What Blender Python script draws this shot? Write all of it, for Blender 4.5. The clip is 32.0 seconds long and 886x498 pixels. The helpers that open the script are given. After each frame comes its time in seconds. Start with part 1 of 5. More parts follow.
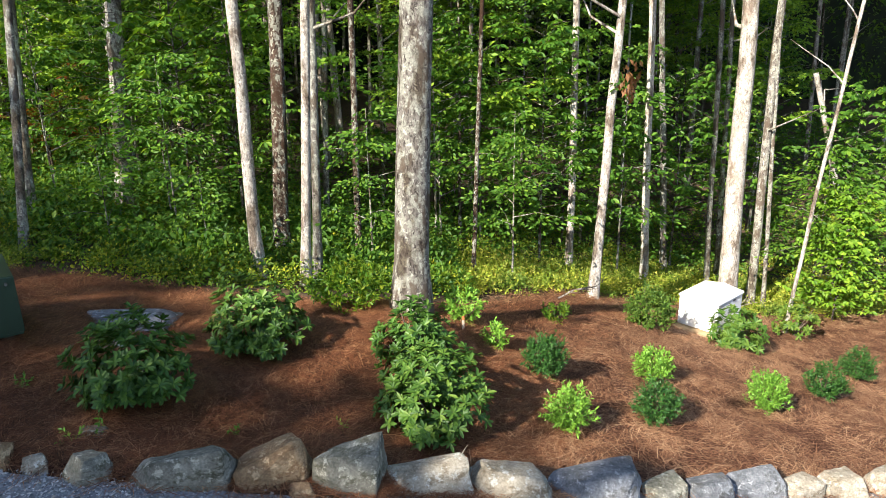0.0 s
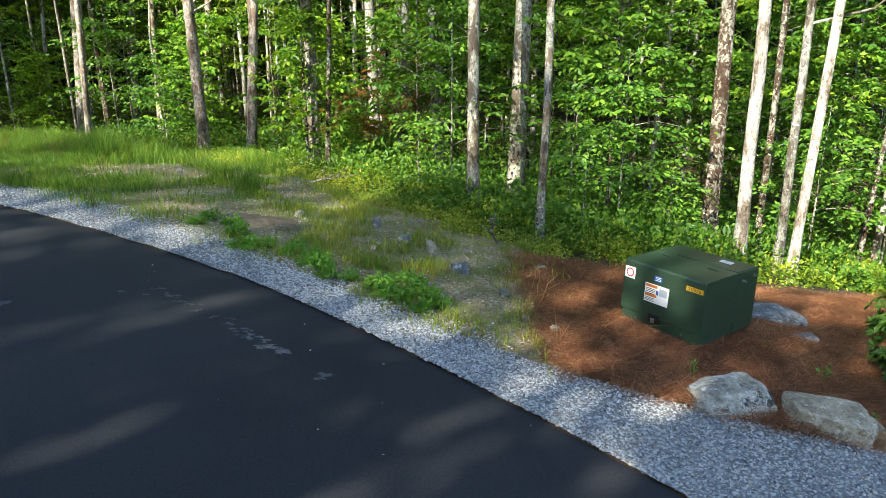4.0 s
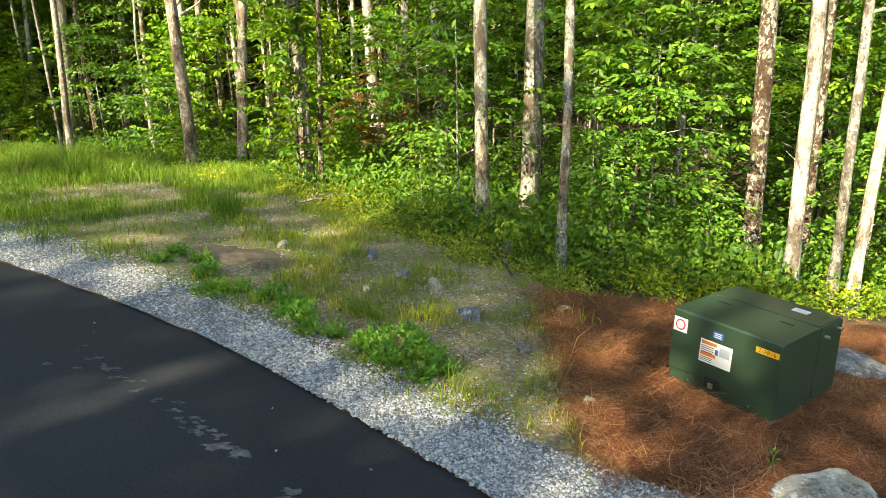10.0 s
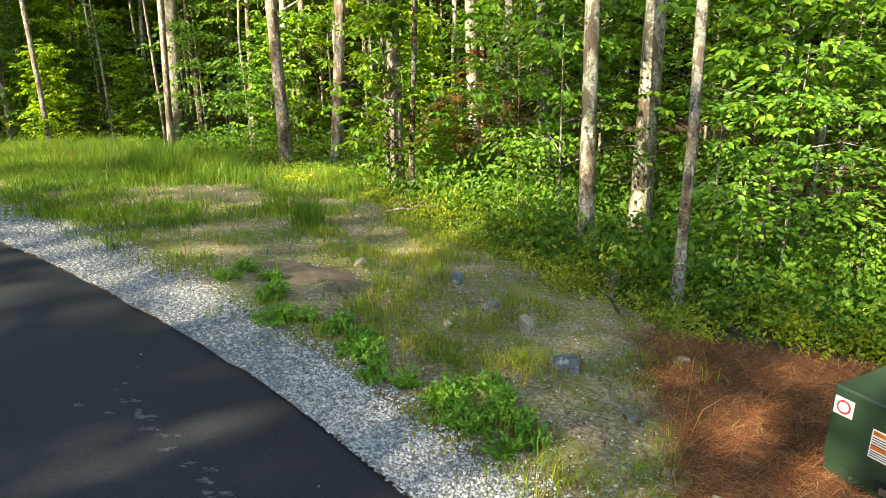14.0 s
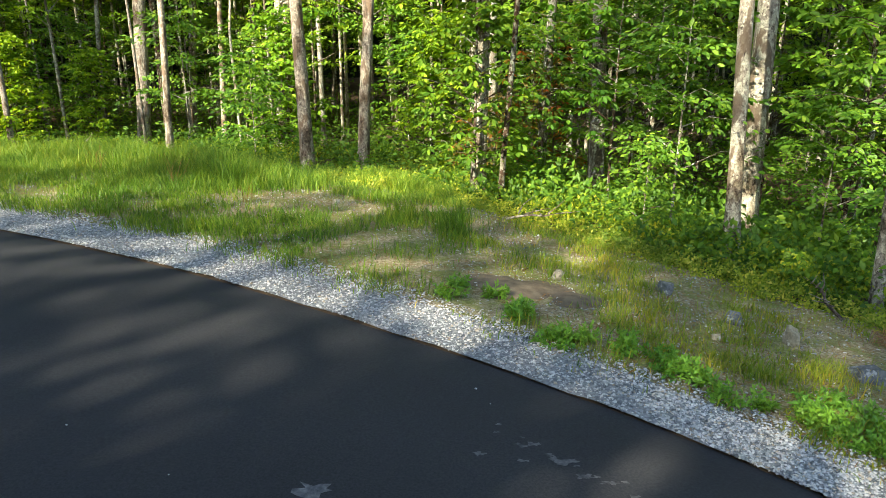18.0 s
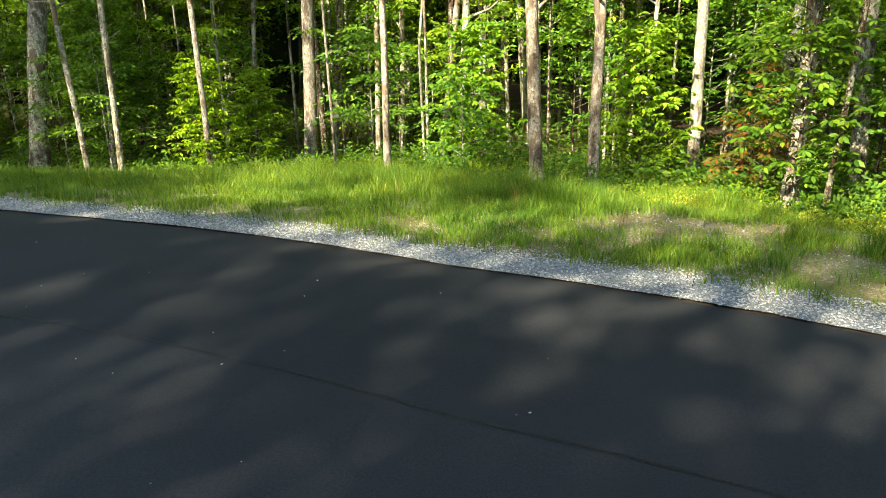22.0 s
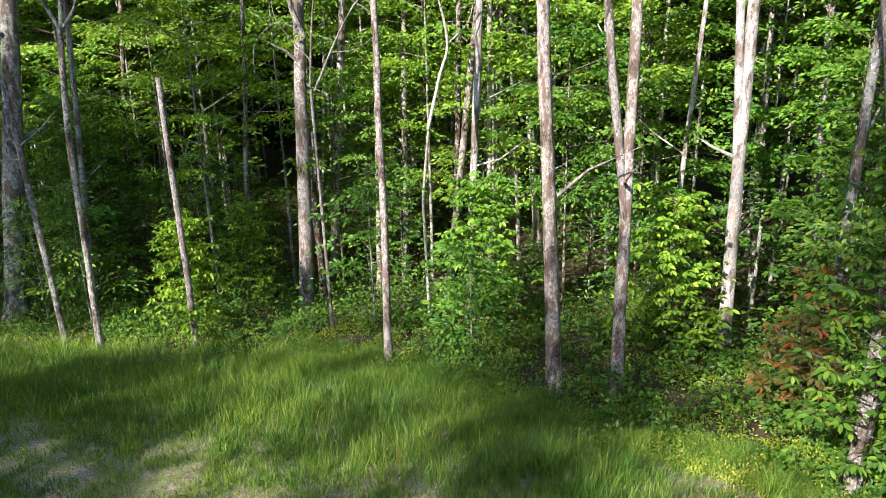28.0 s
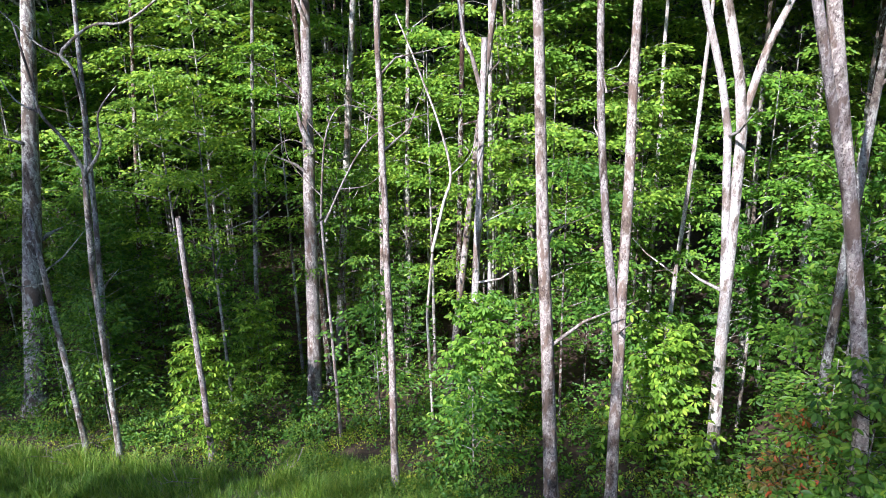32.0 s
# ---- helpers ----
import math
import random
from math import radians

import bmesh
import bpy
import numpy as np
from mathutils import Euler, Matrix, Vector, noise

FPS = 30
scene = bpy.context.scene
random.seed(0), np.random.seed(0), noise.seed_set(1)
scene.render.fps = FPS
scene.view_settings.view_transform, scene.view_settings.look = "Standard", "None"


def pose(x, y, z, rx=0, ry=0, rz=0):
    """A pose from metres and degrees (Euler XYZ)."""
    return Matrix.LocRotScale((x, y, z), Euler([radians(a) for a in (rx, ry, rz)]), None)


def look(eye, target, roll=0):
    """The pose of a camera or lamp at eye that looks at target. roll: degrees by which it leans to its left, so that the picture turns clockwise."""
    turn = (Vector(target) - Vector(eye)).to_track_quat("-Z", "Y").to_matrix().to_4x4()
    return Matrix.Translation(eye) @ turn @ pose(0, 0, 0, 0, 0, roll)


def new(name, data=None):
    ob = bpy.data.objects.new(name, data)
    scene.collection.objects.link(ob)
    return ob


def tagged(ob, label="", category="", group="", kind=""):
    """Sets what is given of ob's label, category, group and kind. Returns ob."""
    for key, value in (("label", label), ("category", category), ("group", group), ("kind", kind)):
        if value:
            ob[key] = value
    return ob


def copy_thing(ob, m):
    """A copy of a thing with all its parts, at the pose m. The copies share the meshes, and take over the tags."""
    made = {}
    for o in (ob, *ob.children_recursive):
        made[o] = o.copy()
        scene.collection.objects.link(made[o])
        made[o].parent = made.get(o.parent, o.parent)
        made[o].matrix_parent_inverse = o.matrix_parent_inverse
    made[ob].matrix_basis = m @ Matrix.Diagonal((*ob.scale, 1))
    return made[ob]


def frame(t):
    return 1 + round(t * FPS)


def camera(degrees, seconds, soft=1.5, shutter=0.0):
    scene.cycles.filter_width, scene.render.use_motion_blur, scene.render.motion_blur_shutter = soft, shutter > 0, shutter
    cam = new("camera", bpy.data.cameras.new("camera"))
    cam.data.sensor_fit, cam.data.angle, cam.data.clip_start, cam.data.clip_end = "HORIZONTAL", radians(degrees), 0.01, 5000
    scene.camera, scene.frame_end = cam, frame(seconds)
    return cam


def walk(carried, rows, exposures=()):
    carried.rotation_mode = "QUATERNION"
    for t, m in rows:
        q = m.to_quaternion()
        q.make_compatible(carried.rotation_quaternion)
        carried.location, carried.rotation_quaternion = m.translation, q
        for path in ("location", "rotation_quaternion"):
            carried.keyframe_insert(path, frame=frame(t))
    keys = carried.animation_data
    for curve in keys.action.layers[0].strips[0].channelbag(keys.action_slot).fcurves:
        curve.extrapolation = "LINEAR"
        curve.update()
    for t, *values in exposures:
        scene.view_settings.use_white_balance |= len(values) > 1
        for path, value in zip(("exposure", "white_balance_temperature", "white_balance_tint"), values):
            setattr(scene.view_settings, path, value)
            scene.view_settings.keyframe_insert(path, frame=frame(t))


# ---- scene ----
cam = camera(64.5, 32.0, soft=0.6)
METRES, EYE, TILT, LEAN, TURN = 34.0, 3.7, -18.0, 0.8, 0.0
ROWS = [
    (0.0, 0.0, 0.0, 0.0, 0.0, 0.0, -0.0),
    (0.5, -0.0194, 0.0002, -0.0004, -0.28, -0.02, -0.3),
    (1.0, -0.0513, 0.0007, -0.0002, -0.43, -0.11, -0.59),
    (1.5, -0.0872, 0.002, -0.0006, -0.47, -0.09, -0.81),
    (2.0, -0.1258, 0.0037, -0.0014, -0.45, 0.0, -0.82),
    (2.5, -0.1647, 0.0044, -0.002, -0.38, 0.01, -0.91),
    (3.0, -0.2046, 0.0044, -0.0029, -0.33, 0.04, -0.9),
    (3.5, -0.2423, 0.0043, -0.0043, -0.17, 0.08, -0.75),
    (4.0, -0.2608, 0.0033, -0.0053, -0.16, 0.13, -0.82),
    (4.5, -0.2661, 0.0021, -0.0058, -0.0, 0.12, -0.68),
    (6.5, -0.2661, 0.0144, -0.0027, 0.36, 0.11, -0.06),
    (7.0, -0.2649, 0.0205, -0.0007, 0.42, 0.06, 0.0),
    (7.5, -0.264, 0.026, 0.0014, 0.46, 0.03, 0.06),
    (8.0, -0.2624, 0.0312, 0.0032, 0.5, 0.04, 0.11),
    (8.5, -0.2611, 0.036, 0.0051, 0.52, 0.03, 0.09),
    (9.0, -0.2603, 0.0404, 0.0067, 0.53, 0.02, 0.09),
    (9.5, -0.2597, 0.0454, 0.0082, 0.55, -0.01, 0.14),
    (10.0, -0.2595, 0.0507, 0.0099, 0.56, -0.02, 0.15),
    (10.5, -0.2598, 0.0559, 0.0115, 1.47, -0.03, -0.07),
    (11.0, -0.2615, 0.0613, 0.0129, 12.42, -0.43, -3.5),
    (11.5, -0.2594, 0.0656, 0.0147, 22.58, -1.48, -6.57),
    (12.0, -0.2595, 0.07, 0.0161, 22.56, -1.51, -6.54),
    (12.5, -0.2586, 0.0742, 0.0175, 20.62, -1.37, -5.96),
    (13.0, -0.2586, 0.0784, 0.0188, 13.03, -0.77, -3.69),
    (13.5, -0.2595, 0.0823, 0.02, 9.17, -0.53, -2.42),
    (14.0, -0.2594, 0.086, 0.0208, 8.5, -0.47, -2.21),
    (14.5, -0.259, 0.089, 0.0218, 5.25, -0.35, -1.22),
    (16.5, -0.2752, 0.0933, 0.0231, 0.15, -0.22, -0.61),
    (17.0, -0.2994, 0.0932, 0.0227, -0.1, -0.21, -0.92),
    (17.5, -0.3342, 0.0931, 0.0225, -0.26, -0.26, -1.26),
    (18.0, -0.3753, 0.0931, 0.0217, -0.29, -0.23, -1.14),
    (18.5, -0.4146, 0.0927, 0.0205, -0.16, -0.18, -1.06),
    (19.0, -0.4519, 0.092, 0.0192, -0.1, -0.11, -0.83),
    (19.5, -0.4862, 0.089, 0.0199, -0.05, -0.1, -0.65),
    (20.0, -0.5166, 0.0859, 0.0255, 0.0, -0.17, -0.28),
    (20.5, -0.5433, 0.0831, 0.0279, -0.09, -0.09, -0.11),
    (21.0, -0.5527, 0.083, 0.0277, 0.01, -0.08, -0.06),
    (21.5, -0.5555, 0.0836, 0.0277, 0.06, -0.08, 0.14),
    (22.0, -0.5567, 0.0973, 0.0322, 0.06, -0.08, 0.38),
    (22.5, -0.5576, 0.1311, 0.0438, -0.04, -0.09, 0.57),
    (23.0, -0.5576, 0.1727, 0.0588, -0.02, -0.04, 0.51),
    (23.5, -0.5566, 0.1906, 0.0644, 0.15, -0.03, 0.43),
    (24.0, -0.5571, 0.1915, 0.0752, 0.24, -0.03, 0.48),
    (24.5, -0.5568, 0.1876, 0.0888, 0.32, 0.05, 0.48),
    (25.0, -0.5564, 0.1828, 0.0998, 0.35, 0.11, 0.46),
    (25.5, -0.556, 0.1779, 0.1092, 0.38, 0.18, 0.45),
    (27.5, -0.5572, 0.1577, 0.1628, 0.38, 0.29, 0.47),
    (28.0, -0.5579, 0.154, 0.1764, 0.38, 0.21, 0.43),
    (28.5, -0.5585, 0.1526, 0.1866, 0.38, 0.2, 0.43),
    (29.0, -0.5592, 0.1496, 0.1985, 0.38, 0.13, 0.45),
    (29.5, -0.5598, 0.1442, 0.2157, 0.36, 0.08, 0.46),
    (30.0, -0.5601, 0.1387, 0.2327, 0.32, 0.07, 0.46),
    (30.5, -0.5605, 0.1335, 0.2482, 0.26, 0.09, 0.36),
    (31.0, -0.5616, 0.1293, 0.26, 0.24, 0.12, 0.35),
    (31.5, -0.5621, 0.1262, 0.2678, 0.2, 0.11, 0.38),
    (32.0, -0.5621, 0.122, 0.281, 0.17, 0.06, 0.39),
]
walk(cam, [(t, pose(0, 0, EYE, TILT, LEAN, TURN) @ pose(METRES * x, METRES * y, METRES * z, 90 + pitch, roll, yaw)) for t, x, y, z, yaw, pitch, roll in ROWS],
     exposures=[(0.0, 1.3, 6000, 14), (2.0, 1.55, 5700, 14), (3.0, 1.65, 5800, 10), (4.5, 1.9, 6300, 6), (7.0, 2.1, 7500, 4), (14.0, 2.1, 7500, 4), (18.0, 2.05, 6900, 6), (21.0, 2.2, 7300, 3), (22.0, 2.1, 7400, 2), (23.0, 1.95, 7600, 1), (25.5, 1.75, 7600, 0), (27.5, 1.45, 5800, 18), (32.0, 1.45, 5100, 26)])

# ---- world, sun ----
SUN_TO = Vector((-0.62, -0.78, 0.0)).normalized()
SUN_ELEV = radians(34)
world = bpy.data.worlds.new("sky")
scene.world = world
world.use_nodes = True
wn = world.node_tree.nodes
sky = wn.new("ShaderNodeTexSky")
sky.sky_type = "NISHITA"
sky.sun_disc = False
sky.sun_elevation = SUN_ELEV
sky.sun_rotation = radians(218.5)
wn["Background"].inputs[1].default_value = 0.115
world.node_tree.links.new(sky.outputs[0], wn["Background"].inputs[0])
sun = new("sun", bpy.data.lights.new("sun", "SUN"))
sun.data.energy = 5.4
sun.data.angle = radians(0.55)
sun.data.color = (1.0, 0.9, 0.72)
to_sun = SUN_TO * math.cos(SUN_ELEV) + Vector((0, 0, math.sin(SUN_ELEV)))
sun.matrix_world = look(to_sun * 60, (0, 0, 0))



# ---- materials ----
def material(name, rough=0.8, spec=0.3):
    m = bpy.data.materials.new(name)
    m.use_nodes = True
    b = m.node_tree.nodes["Principled BSDF"]
    b.inputs["Roughness"].default_value = rough
    b.inputs["Specular IOR Level"].default_value = spec
    return m, m.node_tree.nodes, m.node_tree.links, b


def noise_tex(n, l, scale, detail=4.0, coord="Object", stretch=None, rough=0.55):
    tc = n.new("ShaderNodeTexCoord")
    t = n.new("ShaderNodeTexNoise")
    t.inputs["Scale"].default_value = scale
    t.inputs["Detail"].default_value = detail
    t.inputs["Roughness"].default_value = rough
    if stretch:
        mp = n.new("ShaderNodeMapping")
        mp.inputs["Scale"].default_value = stretch
        l.new(tc.outputs[coord], mp.inputs[0])
        l.new(mp.outputs[0], t.inputs["Vector"])
    else:
        l.new(tc.outputs[coord], t.inputs["Vector"])
    return t.outputs["Fac"]


def ramp(n, l, fac, stops):
    r = n.new("ShaderNodeValToRGB")
    while len(r.color_ramp.elements) < len(stops):
        r.color_ramp.elements.new(0.5)
    for e, (p, c) in zip(r.color_ramp.elements, stops):
        e.position = p
        e.color = (*c, 1)
    l.new(fac, r.inputs[0])
    return r.outputs[0]


def mix(n, l, fac, a, b, mode="MIX"):
    x = n.new("ShaderNodeMixRGB")
    x.blend_type = mode
    for s, v in ((x.inputs[0], fac), (x.inputs[1], a), (x.inputs[2], b)):
        if isinstance(v, (int, float)):
            s.default_value = v
        elif isinstance(v, tuple):
            s.default_value = (*v, 1)
        else:
            l.new(v, s)
    return x.outputs[0]


def bump(n, l, b, height, strength, dist=0.02):
    x = n.new("ShaderNodeBump")
    x.inputs["Strength"].default_value = strength
    x.inputs["Distance"].default_value = dist
    l.new(height, x.inputs["Height"])
    l.new(x.outputs[0], b.inputs["Normal"])


def surface(name, scale, stops, rough=0.85, bump_scale=30, strength=0.5, dist=0.02, big=0.6, big_tint=(0.7, 0.7, 0.7), coord="Object", stretch=None, spec=0.3):
    m, n, l, b = material(name, rough, spec)
    c = ramp(n, l, noise_tex(n, l, scale, 5, coord, stretch), stops)
    g = ramp(n, l, noise_tex(n, l, big, 3, coord), [(0.35, big_tint), (0.65, (1, 1, 1))])
    l.new(mix(n, l, 1.0, c, g, "MULTIPLY"), b.inputs["Base Color"])
    bump(n, l, b, noise_tex(n, l, bump_scale, 5, coord, stretch), strength, dist)
    return m


def leafy(name, dark, light, pale=None, gloss=0.48, through_light=0.4, patch=0.0, low=(0.5, 0.62, 0.6), high=(1.3, 1.15, 0.9)):
    """Leaf: two tones by leaf, daylight passing through it; patch: scale of the stands of one tone."""
    m, n, l, b = material(name, gloss, 0.25)
    geo = n.new("ShaderNodeNewGeometry")
    stops = [(0.0, dark), (0.75, light)] + ([(1.0, pale)] if pale else [])
    c = ramp(n, l, geo.outputs["Random Per Island"], stops)
    oi = n.new("ShaderNodeObjectInfo")
    v = ramp(n, l, oi.outputs["Random"], [(0.0, (0.75, 0.85, 0.8)), (1.0, (1.15, 1.05, 0.9))])
    c = mix(n, l, 1.0, c, v, "MULTIPLY")
    if patch:
        c = mix(n, l, 1.0, c, ramp(n, l, noise_tex(n, l, patch, 4, "Object", None, 0.6), [(0.36, low), (0.62, high)]), "MULTIPLY")
    l.new(c, b.inputs["Base Color"])
    tr = n.new("ShaderNodeBsdfTranslucent")
    l.new(mix(n, l, 1.0, c, (1.9, 1.65, 0.5), "MULTIPLY"), tr.inputs[0])
    mx = n.new("ShaderNodeMixShader")
    mx.inputs[0].default_value = through_light
    l.new(b.outputs[0], mx.inputs[1])
    l.new(tr.outputs[0], mx.inputs[2])
    l.new(mx.outputs[0], n["Material Output"].inputs[0])
    return m


def mossy_soil():
    """Stony soil with moss and trodden straw in patches."""
    m, n, l, b = material("verge_soil", 0.92, 0.2)
    c = ramp(n, l, noise_tex(n, l, 24, 9, "Object", None, 0.78), [(0.36, (0.09, 0.066, 0.036)), (0.47, (0.27, 0.22, 0.135)), (0.56, (0.4, 0.335, 0.225)), (0.66, (0.6, 0.55, 0.44))])
    moss = ramp(n, l, noise_tex(n, l, 40, 7, "Object", None, 0.75), [(0.37, (0.07, 0.1, 0.018)), (0.63, (0.27, 0.31, 0.07))])
    k = ramp(n, l, noise_tex(n, l, 1.7, 9, "Object", None, 0.75), [(0.45, (0, 0, 0)), (0.56, (0.8, 0.8, 0.8))])
    c = mix(n, l, k, c, moss)
    straw = ramp(n, l, noise_tex(n, l, 2.3, 7, "Object", (1, 1.4, 1), 0.7), [(0.6, (0, 0, 0)), (0.68, (0.4, 0.4, 0.4))])
    c = mix(n, l, straw, c, (0.45, 0.36, 0.2))
    l.new(c, b.inputs["Base Color"])
    bump(n, l, b, noise_tex(n, l, 30, 7, "Object", None, 0.7), 0.8, 0.04)
    return m


def bark(name, base, deep, lichen, cover):
    """Fissured bark with lichen blotches of two sizes."""
    m, n, l, b = material(name, 0.9, 0.15)
    f = noise_tex(n, l, 26.0, 9, "Object", (1, 1, 0.42), 0.8)
    c = ramp(n, l, f, [(0.41, deep), (0.49, base), (0.6, tuple(min(1, v * 1.5) for v in base))])
    p = noise_tex(n, l, 9.0, 5, "Object", (1, 1, 0.7), 0.6)
    k = ramp(n, l, p, [(cover - 0.015, (0, 0, 0)), (cover + 0.02, (0.95, 0.95, 0.95))])
    c = mix(n, l, k, c, ramp(n, l, noise_tex(n, l, 45.0, 6, "Object", None, 0.75), [(0.38, tuple(v * 0.4 for v in lichen)), (0.5, tuple(v * 0.85 for v in lichen)), (0.62, lichen)]))
    crust = ramp(n, l, noise_tex(n, l, 17.0, 4, "Object", None, 0.55), [(0.58, (0, 0, 0)), (0.61, (0.85, 0.85, 0.85))])
    c = mix(n, l, crust, c, tuple(min(0.72, v * 1.3) for v in lichen))
    q = noise_tex(n, l, 2.2, 6, "Object", (1.5, 1.5, 0.55), 0.6)
    dk = ramp(n, l, q, [(0.4, (0.36, 0.31, 0.27)), (0.5, (1, 1, 1))])
    c = mix(n, l, 1.0, c, dk, "MULTIPLY")
    under = ramp(n, l, noise_tex(n, l, 3.6, 8, "Object", (1, 1, 0.4), 0.6), [(0.545, (0, 0, 0)), (0.58, (0.45, 0.45, 0.45) if base[0] > 0.4 else (0.88, 0.88, 0.88))])
    c = mix(n, l, under, c, (base[0] * 0.6, base[1] * 0.5, base[2] * 0.42))
    oi = n.new("ShaderNodeObjectInfo")
    v = ramp(n, l, oi.outputs["Random"], [(0.0, (0.8, 0.8, 0.82)), (1.0, (1.15, 1.1, 1.05))])
    l.new(mix(n, l, 1.0, c, v, "MULTIPLY"), b.inputs["Base Color"])
    bump(n, l, b, f, 1.0, 0.04)
    return m


BARK = {
    "g": bark("bark_grey", (0.2, 0.185, 0.16), (0.055, 0.046, 0.04), (0.43, 0.435, 0.36), 0.5),
    "p": bark("bark_pale", (0.43, 0.4, 0.355), (0.17, 0.15, 0.13), (0.57, 0.545, 0.47), 0.52),
    "b": bark("bark_brown", (0.085, 0.058, 0.042), (0.022, 0.016, 0.012), (0.33, 0.34, 0.28), 0.53),
    "w": bark("bark_weathered", (0.25, 0.22, 0.19), (0.08, 0.064, 0.052), (0.42, 0.39, 0.325), 0.53),
}
TWIG = surface("twig", 8, [(0.3, (0.1, 0.07, 0.05)), (0.7, (0.2, 0.16, 0.12))])
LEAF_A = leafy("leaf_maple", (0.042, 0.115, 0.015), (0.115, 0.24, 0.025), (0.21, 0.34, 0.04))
# brighter, yellower copy of the maple leaf: sun painted into the colour
LEAF_PAINTED_LIT = leafy("leaf_painted_sunlit", (0.075, 0.17, 0.016), (0.18, 0.33, 0.028), (0.31, 0.44, 0.045))
LEAF_B = leafy("leaf_hickory", (0.038, 0.105, 0.014), (0.095, 0.2, 0.02), (0.19, 0.29, 0.03))
LEAF_DARK = leafy("leaf_canopy", (0.035, 0.1, 0.012), (0.1, 0.21, 0.02), (0.16, 0.28, 0.03))
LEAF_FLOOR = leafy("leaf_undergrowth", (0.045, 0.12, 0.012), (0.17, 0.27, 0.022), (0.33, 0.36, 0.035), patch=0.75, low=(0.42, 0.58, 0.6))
# lighter copy of the undergrowth leaf, sunlight put into its colour
LEAF_PAINTED_SUN = leafy("leaf_seedling_painted_sunlit", (0.15, 0.24, 0.03), (0.33, 0.41, 0.06), (0.52, 0.5, 0.14), patch=0.9)
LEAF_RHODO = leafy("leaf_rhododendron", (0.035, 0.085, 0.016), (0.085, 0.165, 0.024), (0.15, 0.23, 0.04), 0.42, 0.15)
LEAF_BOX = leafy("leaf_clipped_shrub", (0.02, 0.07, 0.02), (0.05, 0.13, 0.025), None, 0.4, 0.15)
# azalea leaf, also the sunlit look painted on two rhododendrons
LEAF_LIME = leafy("leaf_azalea_and_lit_rhododendron", (0.05, 0.12, 0.02), (0.12, 0.195, 0.03), None, 0.45, 0.25)
LEAF_RED = leafy("leaf_turning_red", (0.07, 0.13, 0.02), (0.2, 0.12, 0.025), (0.43, 0.085, 0.025))
LEAF_DEAD = leafy("leaf_dead", (0.16, 0.08, 0.04), (0.28, 0.15, 0.08))
GRASS = leafy("grass_blade", (0.05, 0.125, 0.018), (0.165, 0.29, 0.034), (0.28, 0.34, 0.075), 0.5, 0.3, 0.7, (0.7, 0.8, 0.78), (1.2, 1.1, 0.95))
GRASS_DRY = leafy("short_grass_blade", (0.12, 0.19, 0.025), (0.25, 0.33, 0.04), (0.4, 0.34, 0.1), 0.5, 0.3, 1.1, (0.7, 0.85, 0.8), (1.3, 1.1, 1.0))
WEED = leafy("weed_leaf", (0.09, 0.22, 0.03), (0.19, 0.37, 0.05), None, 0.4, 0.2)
NEEDLE_PALE = leafy("pale_pine_needle", (0.14, 0.075, 0.048), (0.38, 0.21, 0.125), (0.6, 0.43, 0.29), 0.6, 0.05, 1.0, (0.66, 0.62, 0.62), (1.15, 1.15, 1.15))
NEEDLE = leafy("pine_needle", (0.07, 0.03, 0.018), (0.27, 0.115, 0.06), (0.52, 0.31, 0.18), 0.6, 0.05, 1.3, (0.7, 0.66, 0.66), (1.2, 1.15, 1.1))
M_FLOOR = surface("forest_floor", 6, [(0.3, (0.035, 0.025, 0.015)), (0.55, (0.09, 0.06, 0.035)), (0.8, (0.15, 0.11, 0.06))])
M_VERGE = mossy_soil()
M_MULCH = surface("pine_straw", 34, [(0.34, (0.03, 0.014, 0.01)), (0.5, (0.12, 0.052, 0.03)), (0.66, (0.3, 0.15, 0.085))], 0.95, 60, 1.0, 0.04, 1.4, (0.72, 0.7, 0.7), spec=0.1)
M_ASPHALT = surface("asphalt", 60, [(0.3, (0.022, 0.0235, 0.028)), (0.7, (0.042, 0.0445, 0.05))], 0.7, 160, 0.35, 0.006, 0.35, (0.75, 0.75, 0.78), spec=0.2)
M_GRAVEL = surface("gravel_bed", 34, [(0.3, (0.13, 0.14, 0.15)), (0.5, (0.25, 0.265, 0.28)), (0.72, (0.42, 0.43, 0.44))], 0.85, 45, 0.8, 0.02, 0.9, (0.8, 0.8, 0.8))
M_SOIL = surface("bare_soil", 9, [(0.3, (0.12, 0.09, 0.06)), (0.7, (0.24, 0.19, 0.13))])


def pebble_material():
    m, n, l, b = material("pebble", 0.8, 0.3)
    geo = n.new("ShaderNodeNewGeometry")
    c = ramp(n, l, geo.outputs["Random Per Island"], [(0.0, (0.12, 0.13, 0.14)), (0.25, (0.32, 0.34, 0.36)), (0.55, (0.52, 0.54, 0.55)), (0.84, (0.72, 0.73, 0.73)), (0.9, (0.34, 0.27, 0.19)), (0.94, (0.58, 0.52, 0.43)), (1.0, (0.78, 0.77, 0.74))])
    g = ramp(n, l, noise_tex(n, l, 30), [(0.3, (0.7, 0.7, 0.7)), (0.7, (1, 1, 1))])
    l.new(mix(n, l, 1.0, c, g, "MULTIPLY"), b.inputs["Base Color"])
    return m


PEBBLE = pebble_material()


